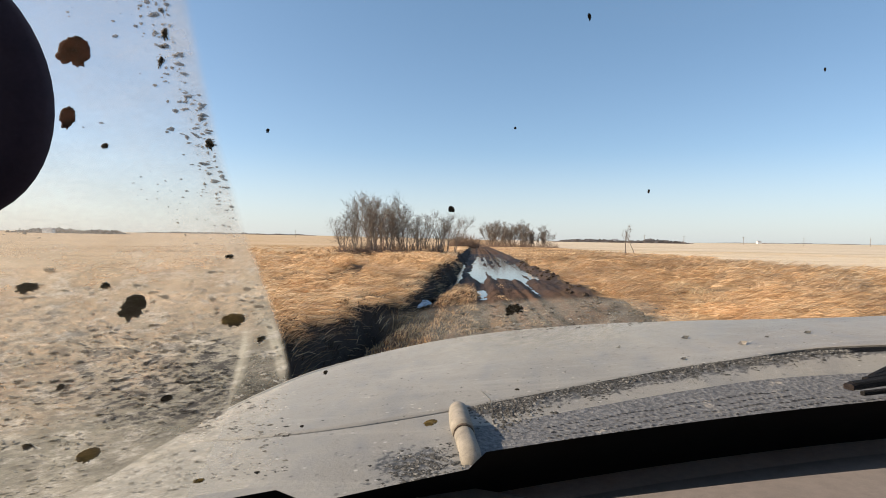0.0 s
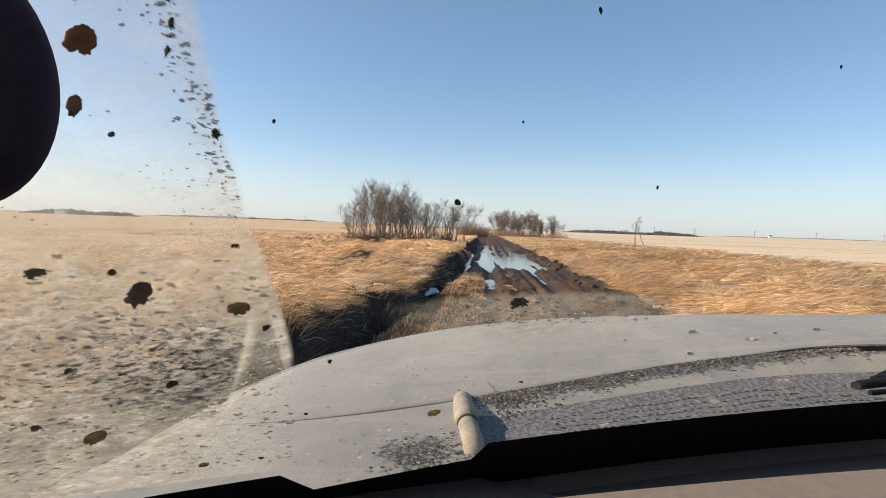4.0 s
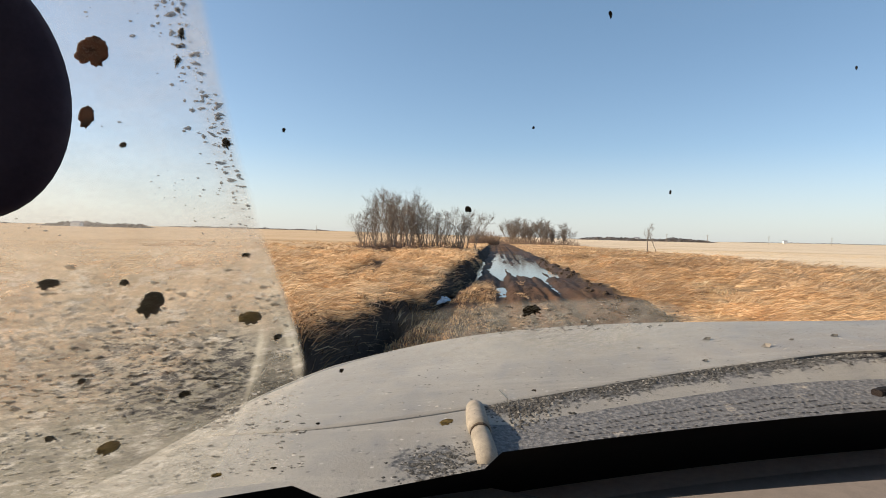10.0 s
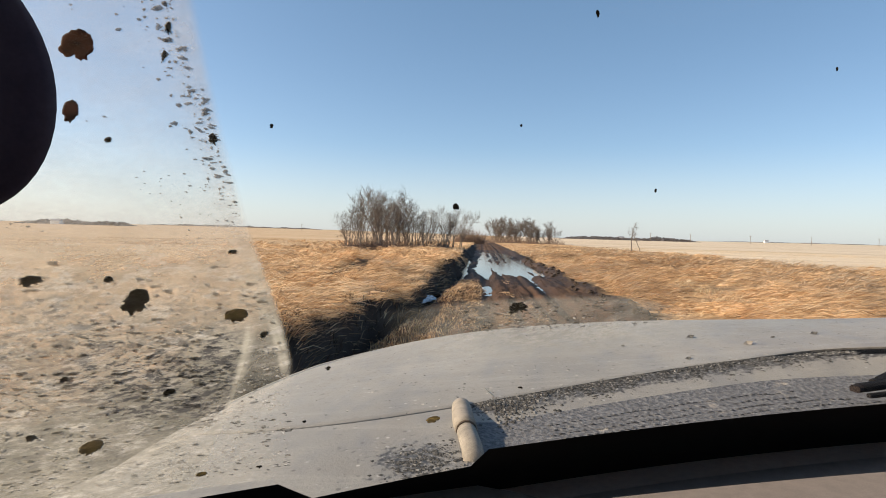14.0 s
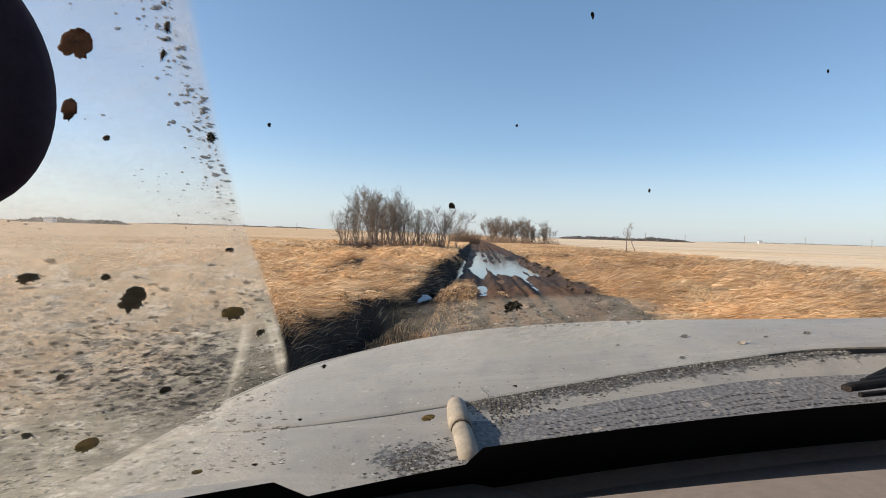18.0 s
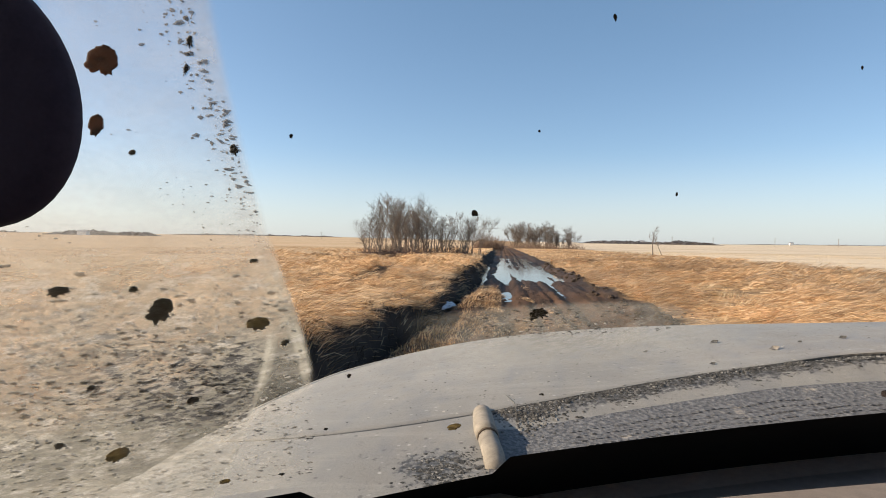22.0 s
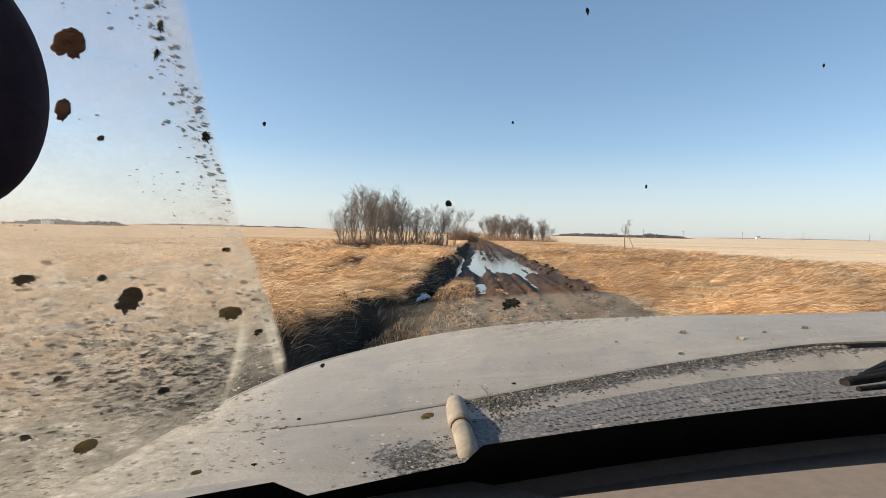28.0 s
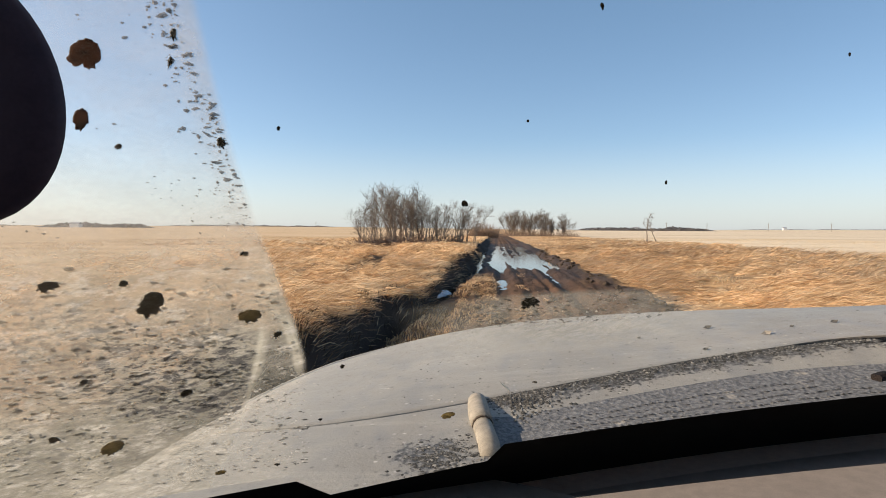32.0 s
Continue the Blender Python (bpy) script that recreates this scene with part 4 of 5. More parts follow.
for k in range(75):
    r = random.Random(300 + k)
    y0 = 9.5 + 34 * r.random() ** 1.4
    x0 = float(right_line(np.float64(y0))) + r.uniform(-0.35, 0.2)
    c = clod(k, r.uniform(0.035, 0.11), "mud_clod", None, SOIL)
    c.matrix_basis = pose(x0, y0, float(height(np.float64(x0), np.float64(y0))) + 0.03, 0, 0, r.uniform(0, 360))
    tagged(c, "dark wet clod of mud at the track's edge", "mud clod", "clods along the track")

# ---- the truck ----
def tube(points, radii, sides=10):
    v, f = [], []
    for k, p in enumerate(points):
        p = Vector(p)
        d = (Vector(points[min(k + 1, len(points) - 1)]) - Vector(points[max(k - 1, 0)])).normalized()
        a = d.cross(Vector((0, 0, 1))).normalized()
        b2 = a.cross(d)
        for i in range(sides):
            t = 6.283 * i / sides
            v.append(p + (a * math.cos(t) + b2 * math.sin(t)) * radii[k])
    for k in range(len(points) - 1):
        for i in range(sides):
            j = (i + 1) % sides
            f.append((k * sides + i, k * sides + j, (k + 1) * sides + j, (k + 1) * sides + i))
    f.append(tuple(range(sides - 1, -1, -1)))
    f.append(tuple(range(len(v) - sides, len(v))))
    return v, f


truck = tagged(new("truck"), "mud-covered truck, seen over its dusty hood from the seat", "truck")
truck.matrix_basis = pose(0, 0, EYE)


def glass_y0(x):
    return 0.65 + 0.379 * x - 0.151 * x * x


def glass_z0(x):
    return -0.24 + 0.06 * x


RAKE = 1 / math.tan(radians(40))


def on_glass(x, z, out=0.0):
    """A point on the windscreen, out metres proud of it."""
    y = glass_y0(x) - (z - glass_z0(x)) * RAKE
    return np.stack([x + 0 * z, y + out * 0.64, z + out * 0.77], -1)


def proud(x, z, out):
    """A point above the glass, on the line from the seat's eye through its foot."""
    p = on_glass(x, z)
    return p * (1 + out / (0.64 * p[..., 1] + 0.77 * p[..., 2]))[..., None]


def seam_y(x):
    x = np.clip(x, -0.6, 0.85)
    return 0.985 + 0.393 * x + 0.178 * x ** 2 - 0.478 * x ** 3 + 0.11 * np.minimum(x, 0) ** 2


def seam_z(x):
    return -0.285 + 0.11 * x - 0.03 * np.maximum(x - 0.7, 0) ** 2 - 0.35 * np.maximum(-0.45 - x, 0)


def front_y(x):
    u = np.clip((0.05 - x) / 0.62, 0, 1)
    w = np.clip((x - 1.25) / 0.62, 0, 1)
    return 1.0 + 0.9 * (1 - np.maximum(u, w) ** 2.5) ** (1 / 2.5)


def front_z(x):
    c = np.clip(x, -0.6, 1.3)
    return -0.3117 + 0.1585 * c - 0.1314 * c ** 2 + 0.0504 * c ** 3


def hood_top(x, y):
    s = np.clip((y - seam_y(x)) / (1.9 - seam_y(x)), 0, 1)
    return seam_z(x) * (1 - s) + front_z(x) * s + 0.045 * s * (1 - s)


def gap_w(x):
    return 0.002 + 0.026 * float(sstep(0.5, 0.72, x))


hx = np.linspace(-0.57, 1.87, 120)
cols = []
for x in hx:
    y0, y1 = float(seam_y(x)) + gap_w(x), max(float(front_y(x)), float(seam_y(x)) + 0.05)
    row = []
    for k in np.linspace(0, 1, 46):
        y = y0 + (y1 - y0) * k
        row.append((x, y, float(hood_top(x, y))))
    row.insert(0, (x, y0 - 0.0008, row[0][2] - 0.0010))
    row.insert(0, (x, y0 - 0.0025, row[0][2] - 0.025))
    zt = row[-1][2]
    for a in (25, 50, 75, 90):
        row.append((x, y1 + 0.05 * math.sin(radians(a)), zt - 0.05 * (1 - math.cos(radians(a)))))
    row.append((x, y1 + 0.06, zt - 0.45))
    cols.append(row)
hv = np.array(cols)
me = np_mesh("hood", hv.reshape(-1, 3), grid_quads(len(hx), hv.shape[1]))
me.materials.append(PAINT)
me.materials.append(CLOD)
me.shade_smooth()
for i, p in enumerate(me.polygons):
    p.material_index = 1 if i % (hv.shape[1] - 1) < 2 and p.center.x > -0.03 else 0
hood = new("hood", me)
hood.parent = truck
hood["label"] = "dusty mud-spattered grey hood"

# pale lip and dark groove along the hood's rounded corner
ex = np.linspace(-0.565, 0.0, 40)
for name, back, up, rad, m, lab in (("hood_lip", 0.004, -0.0010, 0.0046, LIP, "pale lip along the hood's edge"), ("hood_groove", 0.020, -0.0012, 0.0022, CLOD, "dark groove inside the hood's edge")):
    line = []
    for x in ex:
        y = max(float(front_y(x)), float(seam_y(x)) + 0.05) - back
        line.append((x + 0.35 * back, y, float(hood_top(np.float64(x), np.float64(y))) + up))
    v, f = tube(line, [rad * (0.22 + 0.78 * min(1.0, max(0.0, (-0.12 - x) / 0.3))) for x in ex], 6)
    obj(name, v, f, m, hood, lab, True)

# side of the fender, rolling over from the hood's edge
fy = np.linspace(0.30, 1.62, 60)
rows = []
for y in fy:
    x0 = -0.57
    yy = max(y, float(seam_y(-0.57)))
    z0 = float(hood_top(np.float64(-0.57), np.float64(yy))) - 0.05 * max(0.0, 0.85 - y)
    edge = 0.0
    if y > 1.0:
        u = min(1.0, max(0.0, (y - 1.0) / 0.9))
        edge = 0.62 * (1 - (1 - u ** 2.5) ** (1 / 2.5))
    row = []
    for a in (0, 30, 60, 90):
        row.append((x0 + edge - 0.03 * math.sin(radians(a)), y, z0 - 0.003 - 0.03 * (1 - math.cos(radians(a)))))
    row.append((x0 + edge - 0.05, y, z0 - 0.5))
    rows.append(row)
fv = np.array(rows)
me = np_mesh("fender", fv.reshape(-1, 3), grid_quads(len(fy), 5))
me.materials.append(PAINT)
me.shade_smooth()
fender = new("fender", me)
fender.parent = truck

# cowl between windscreen and hood, dipping in the middle
def cowl_line(x):
    """The near and far edge of the cowl at x."""
    xc = min(x, 1.0)
    return glass_y0(xc) + 0.085, glass_z0(xc) - 0.062, float(seam_y(x)) - gap_w(x), float(seam_z(x)) - 0.0012


def cowl_top(x, y):
    ya, za, yb, zb = cowl_line(x)
    k = min(1.0, max(0.0, (y - ya) / (yb - ya)))
    dip = -0.012 * math.sin(math.pi * k) * min(1.0, max(0.0, (x + 0.02) / 0.05))
    return za + (zb - za) * k ** 0.8 + dip


cx = np.linspace(-0.57, 1.87, 110)
ck = np.linspace(0, 1, 18)
cv = []
for x in cx:
    ya, za, yb, zb = cowl_line(x)
    for k in ck:
        y = ya + (yb - ya) * k
        cv.append((x, y, cowl_top(x, y)))
me = np_mesh("cowl_panel", np.array(cv), grid_quads(len(cx), len(ck)))
me.materials.append(COWL)
me.materials.append(PAINT)
me.shade_smooth()
for i, p in enumerate(me.polygons):
    p.material_index = 1 if p.center.x < -0.02 or i % (len(ck) - 1) > 11 else 0
CV = np.array(cv)
strip = 1.15 * np.exp(-((seam_y(CV[:, 0]) - 0.012 - CV[:, 1]) / 0.027) ** 2) * sstep(-0.05, 0.02, CV[:, 0]) * (1 - 0.35 * sstep(0.35, 0.9, CV[:, 0]))
blot = np.exp(-((CV[:, 0] + 0.085) / 0.045) ** 2 - ((CV[:, 1] - 0.77) / 0.045) ** 2)
add_attr(me, "caked", np.clip(strip + blot, 0, 1))
cowl = new("cowl_panel", me)
cowl.parent = truck
cowl["label"] = "mud-caked ventilation grille below the windscreen"
# rows of small louvres pressed into the grille
rl = random.Random(61)
lv, lf = [], []
for q in range(7):
    for i in range(92):
        x = 0.115 + 0.0118 * (i + 0.5 * (q % 2)) + rl.gauss(0, 0.0008)
        ya, za, yb, zb = cowl_line(x)
        k = 0.06 + 0.078 * q + 0.01 * math.sin(i * 0.7)
        if rl.random() < 0.10 or (x > 0.55 and k > 0.40 - 0.25 * (x - 0.55)):
            continue
        y = ya + (yb - ya) * k
        w, d, h = 0.0046 * rl.uniform(0.8, 1.1), 0.0062 * rl.uniform(0.8, 1.2), 0.0024 * rl.uniform(0.6, 1.3)
        z = cowl_top(x, y)
        o = len(lv)
        lv += [(x - w, y, z + h * 0.55), (x, y - 0.001, z + h), (x + w, y, z + h * 0.55), (x + w, y + d, z - 0.001), (x - w, y + d, z - 0.001), (x - w, y - 0.0006, z - 0.001), (x + w, y - 0.0006, z - 0.001)]
        lf += [(o, o + 1, o + 3, o + 4), (o + 1, o + 2, o + 3), (o + 5, o + 1, o), (o + 5, o + 6, o + 1), (o + 6, o + 2, o + 1)]
louvres = obj("louvres", lv, lf, COWL, cowl, "mud-filled louvres of the grille")
louvres["kind"] = "stuff"
# near-black strip laid in for the shade of the gap under the hood's rear edge
gv = []
for x in cx:
    y, z = float(seam_y(x)), float(seam_z(x))
    gv += [(x, y - gap_w(x), z - 0.03), (x, y + gap_w(x) - 0.006, z - 0.0025)]
gap = obj("hood_gap_strip", gv, [(2 * i, 2 * i + 2, 2 * i + 3, 2 * i + 1) for i in range(len(cx) - 1)], FRIT, truck, "black strip standing in for the dark gap at the hood's rear edge")


K = 1.045
v, f = tube([(-0.002 * K, 0.735 * K, -0.291 * K), (-0.004 * K, 0.765 * K, -0.285 * K), (-0.0135 * K, 0.826 * K, -0.281 * K)], [0.0148, 0.0152, 0.0150], 14)
trim = obj("cowl_trim", v, f, TRIM, truck, "worn beige trim sleeve on the cowl", True)
# dark ring between the sleeve and its cap
v, f = tube([(-0.0135 * K, 0.824 * K, -0.280 * K), (-0.0142 * K, 0.830 * K, -0.280 * K)], [0.0158, 0.0158], 14)
obj("dark_ring", v, f, ROOT, trim, "dark ring in the joint of the sleeve")
v, f = tube([(-0.0142 * K, 0.830 * K, -0.279 * K), (-0.0185 * K, 0.86 * K, -0.279 * K), (-0.024 * K, 0.925 * K, -0.281 * K), (-0.0255 * K, 0.945 * K, -0.281 * K), (-0.0265 * K, 0.957 * K, -0.283 * K), (-0.027 * K, 0.963 * K, -0.285 * K)], [0.0172, 0.0176, 0.0172, 0.0158, 0.011, 0.004], 14)
obj("trim_cap", v, f, TRIM, trim, "", True)

# wheels and axles that carry it
def wheel(x, y):
    root = new("wheel")
    root.parent = truck
    root.matrix_basis = pose(x, y, -1.28, 0, 0, 0)
    for name, prof, m in (("tyre", ((-0.11, 0.25), (-0.125, 0.33), (-0.10, 0.385), (0.0, 0.395), (0.10, 0.385), (0.125, 0.33), (0.11, 0.25)), RUBBER), ("rim", ((-0.07, 0.02), (-0.06, 0.12), (-0.10, 0.24), (-0.10, 0.252), (0.10, 0.252), (0.10, 0.24), (0.06, 0.12), (0.07, 0.02)), ROOFG)):
        n, v, f = 32, [], []
        for px, rad in prof:
            for i in range(n):
                t = 2 * math.pi * i / n
                v.append((px, rad * math.cos(t), rad * math.sin(t)))
        for k in range(len(prof) - 1):
            for i in range(n):
                j = (i + 1) % n
                f.append((k * n + i, k * n + j, (k + 1) * n + j, (k + 1) * n + i))
        obj(name, v, f, m, root, "", True)


for y in (1.05, -1.15):
    wheel(-0.32, y)
    wheel(1.62, y)
    v, f = tube([(-0.3, y, -1.28), (1.6, y, -1.28)], [0.05, 0.05], 10)
    obj("axle", v, f, RUBBER, truck)
for x in (0.15, 1.15):
    v, f = tube([(x, 1.6, -1.12), (x, -1.3, -1.12)], [0.055, 0.055], 8)
    obj("chassis_rail", v, f, RUBBER, truck)

# wiper at rest: blade carrier, rubber lip, spring bar and arm
wiper = new("wiper")
wiper.parent = truck
wiper["label"] = "black wiper lying on the cowl"


def bar(name, points, wide, tall, material, label=""):
    """A bevelled flat bar that follows its points."""
    v, f = [], []
    sect = ((-1, -0.6), (-0.8, -1), (0.8, -1), (1, -0.6), (1, 0.5), (0.6, 1), (-0.6, 1), (-1, 0.5))
    for k, p in enumerate(points):
        d = (Vector(points[min(k + 1, len(points) - 1)]) - Vector(points[max(k - 1, 0)])).normalized()
        side = d.cross(Vector((0, 0, 1))).normalized()
        up = side.cross(d)
        v += [Vector(p) + side * (a * wide[k]) + up * (b2 * tall[k]) for a, b2 in sect]
    for k in range(len(points) - 1):
        f += [(k * 8 + i, k * 8 + (i + 1) % 8, k * 8 + 8 + (i + 1) % 8, k * 8 + 8 + i) for i in range(8)]
    f += [tuple(range(7, -1, -1)), tuple(range(len(v) - 8, len(v)))]
    return obj(name, v, f, material, wiper, label)


bar("wiper_blade", [(0.534, 0.855, -0.201), (0.75, 0.93, -0.186), (1.05, 1.0, -0.168)], [0.008, 0.009, 0.009], [0.005, 0.006, 0.006], WIPER)
bar("rubber_lip", [(0.538, 0.840, -0.208), (0.68, 0.876, -0.199), (1.0, 0.95, -0.179)], [0.0035, 0.004, 0.004], [0.003, 0.0035, 0.0035], WIPER)
bar("spring_bar", [(0.565, 0.876, -0.196), (0.72, 0.945, -0.185), (1.05, 1.03, -0.167)], [0.005, 0.007, 0.007], [0.003, 0.004, 0.004], WIPER)
bar("wiper_arm", [(0.585, 0.895, -0.196), (0.66, 0.95, -0.190), (0.85, 1.04, -0.178), (1.15, 1.16, -0.168)], [0.004, 0.009, 0.014, 0.016], [0.003, 0.004, 0.006, 0.007], WIPER)
bar("end_clip", [(0.526, 0.851, -0.202), (0.535, 0.855, -0.201)], [0.0075, 0.0075], [0.0045, 0.0045], RUSTY, "rusty brown clip at the blade's tip")

# windscreen
wx, wz = np.linspace(-0.62, 1.35, 60), np.linspace(-0.30, 0.24, 30)
GX, GZ = np.meshgrid(wx, wz, indexing="ij")
a = on_glass(GX, GZ, 0.0).reshape(-1, 3)
me = np_mesh("windscreen", a, grid_quads(len(wx), len(wz)))
me.materials.append(GLASS)
me.shade_smooth()
screen = new("windscreen", me)
screen.parent = truck
screen["label"] = "curved windscreen, wiped clear but muddy outside the sweep"
screen.visible_shadow = False

# black band round the foot of the glass, with a recess
bx = np.linspace(-0.62, 1.35, 700)
top = np.array([0.0 if x > 0.003 else -0.030 + 0.075 * x if x > -0.188 else -0.004 for x in bx])
top = np.convolve(np.pad(top, 8, "edge"), np.ones(7) / 7, "same")[8:-8]
zb = glass_z0(bx)
lift = np.maximum(top, -0.05)
up = on_glass(bx, zb + lift, -0.003)
dn = on_glass(bx, zb - 0.108, -0.003)
n = len(bx)
obj("black_band", np.concatenate([up, dn]), [(i, i + 1, n + i + 1, n + i) for i in range(n - 1)], FRIT, screen, "black ceramic border of the glass")

# dried mud film outside the wiper's sweep
fx, fz = spaced((-0.60, -0.27, 60), (-0.27, -0.09, 150), (-0.09, 1.0, 180)), np.linspace(-0.25, 0.238, 245)
FX, FZ = np.meshgrid(fx, fz, indexing="ij")
edge = -0.1255 - 0.008 * ((0.02 - FZ) / 0.1) ** 2 * np.sign(0.02 - FZ) + 0.14 * np.maximum(FZ, 0)
inside = FX - edge
foot = sstep(-0.095, -0.135, FZ)
left = sstep(0.002, -0.002 - 0.045 * foot, inside)
rim = np.exp(-((inside + 0.006) / 0.006) ** 2) * (0.5 + 0.5 * sstep(0.0, -0.05, FZ))
low = sstep(0.02, -0.07, FZ)
dens = left * (1 - 0.45 * foot * sstep(-0.17, -0.05, inside)) * (0.29 + 0.27 * low + 0.13 * foot + 0.03 * sstep(0.03, 0.09, FZ) + 0.07 * wobble(FX * 22, FZ * 22, 31) * (0.5 + low)) + 0.16 * rim * left
mid_s = -0.0204 + 0.368 * (FZ + 0.0758)
streak = np.exp(-((inside - mid_s) / 0.0032) ** 4) * sstep(-0.055, -0.08, FZ)
rim2 = np.exp(-((inside + 0.0045) / 0.0028) ** 4) * sstep(-0.055, -0.07, FZ)
wedge = sstep(-0.001, -0.004, inside) * sstep(-0.001, 0.001, inside - mid_s) * sstep(-0.06, -0.075, FZ)
dens = dens * (1 - 0.45 * wedge) + (0.33 * streak + 0.40 * rim2) * (1 - foot)
arc = -0.047 - 0.55 * (FX - 0.075) ** 2 - 1.6 * np.maximum(FX - 0.1, 0) ** 2
lowband = sstep(0.002, -0.004, FZ - arc) * (1 - left) * sstep(-0.075, 0.01, FX)
dens = np.clip(dens + lowband * (0.25 + 0.06 * wobble(FX * 30, FZ * 30, 33)) * (1 - sstep(0.10, 0.24, FX)) * sstep(-0.12, -0.07, FZ), 0, 0.92)
tilt = FZ + 0.122 - 0.25 * (FX + 0.213)
spot = np.exp(-((FX + 0.213) / 0.045) ** 2 - (tilt / 0.026) ** 2) + 0.5 * np.exp(-((FX + 0.215) / 0.10) ** 2 - ((FZ + 0.115) / 0.05) ** 2)
clots = left * np.clip(1.5 * spot * (0.75 + 0.5 * wobble(FX * 45, FZ * 60, 36)) + (0.22 * wobble(FX * 18, FZ * 18, 35) + 0.34 * wobble(FX * 40, FZ * 55, 37) + 0.36) * sstep(-0.01, -0.05, FZ), 0, 1) * (1 - streak) * (1 - rim2) * (1 - 0.5 * wedge)
clots = np.maximum(clots, rim * left * 0.35) + lowband * np.clip(0.25 + 0.6 * wobble(FX * 70, FZ * 90, 38), 0, 0.5) * (1 - sstep(0.08, 0.2, FX)) * sstep(-0.12, -0.08, FZ)
me = np_mesh("mud_film", proud(FX, FZ, 0.002).reshape(-1, 3), grid_quads(len(fx), len(fz)))
add_attr(me, "film_amount", dens)
add_attr(me, "clots", np.clip(clots, 0, 1))
add_attr(me, "earthy", sstep(0.012, -0.03, FZ))
me.materials.append(FILM)
me.shade_smooth()
film = new("mud_film", me)
film.parent = screen
film["label"] = "hazy dried mud film left outside the wiper's sweep"


def splat(x, z, rx, rz, material, seed, ragged=0.3, name="mud_splat"):
    """A thin raised blot of dried mud on the glass."""
    r = random.Random(seed)
    ph = [r.uniform(0, 6.28) for _ in range(4)]
    n = 40
    shear = -RAKE * x / (glass_y0(x) - (z - glass_z0(x)) * RAKE)
    ring = []
    for i in range(n):
        t = 6.283 * i / n
        low = 0.25 + 0.75 * max(0.0, -math.sin(t)) ** 0.5
        k = 1 + ragged * (0.35 * math.sin(2 * t + ph[0]) + low * (0.3 * math.sin(3 * t + ph[3]) + 0.3 * math.sin(7 * t + ph[1]) + 0.3 * math.sin(13 * t + ph[2])) + r.uniform(-1, 1) * 0.8 * low)
        dz = rz * k * math.sin(t)
        ring.append((x + rx * k * math.cos(t) + shear * dz, z + dz))
    v = [proud(np.float64(a), np.float64(b), 0.0022) for a, b in ring]
    v += [proud(np.float64(x + (a - x) * 0.8), np.float64(z + (b - z) * 0.8), 0.00245) for a, b in ring]
    v.append(proud(np.float64(x), np.float64(z), 0.0025))
    f = []
    for i in range(n):
        j = (i + 1) % n
        f.append((i, j, n + j, n + i))
        f.append((n + i, n + j, 2 * n))
    return obj(name, v, f, material, screen)


D, O, B = SPLAT_DARK, SPLAT_OLIVE, SPLAT_BROWN
for k, (x, z, rx, rz, m) in enumerate((
        (-0.1544, 0.0641, 0.0078, 0.0052, B), (-0.1697, 0.0428, 0.0045, 0.0042, B), (-0.1972, -0.0464, 0.0085, 0.0068, D),
        (-0.1531, -0.0573, 0.0074, 0.0042, O), (-0.1440, -0.0729, 0.0030, 0.0024, D), (-0.2916, -0.1715, 0.0085, 0.0068, O),
        (-0.1236, 0.0371, 0.0021, 0.0020, D), (-0.1224, 0.0724, 0.0016, 0.0015, D), (-0.128, 0.064, 0.0013, 0.0014, D),
        (-0.0981, 0.0441, 0.0011, 0.0007, D), (0.0279, -0.0564, 0.0080, 0.0050, D), (-0.2480, -0.2262, 0.0054, 0.0032, O),
        (-0.2031, -0.2262, 0.0030, 0.0024, D), (-0.114, -0.107, 0.0024, 0.0016, D), (0.040, -0.145, 0.0028, 0.0014, D),
        (-0.233, -0.033, 0.0065, 0.0024, D), (-0.138, -0.016, 0.0023, 0.0014, D),
        (-0.149, 0.0835, 0.0040, 0.0016, B), (-0.1435, 0.0850, 0.0030, 0.0014, B), (-0.3138, -0.1545, 0.0046, 0.0026, D), (-0.0421, -0.1813, 0.0082, 0.0040, O))):
    k2 = 0.74 if m is B else 1.0
    splat(x, z, rx * 0.76 * k2, rz * (1.05 if m is D else 1.2) * k2, m, 400 + k, 0.24 if m is not D else 0.36 if rx > 0.0082 else 0.5)
for k, (x, z, s) in enumerate(((-0.2188, -0.1203, 0.0038), (-0.1631, 0.0335, 0.0013), (-0.2015, -0.0326, 0.0022), (-0.2638, -0.1023, 0.0026), (-0.148, -0.167, 0.0018), (0.048, 0.097, 0.0011), (0.107, 0.028, 0.0011), (-0.016, 0.013, 0.0020), (0.188, 0.092, 0.0009), (0.018, 0.054, 0.0007))):
    splat(x, z, s * 0.85, s * 0.95, D, 440 + k)
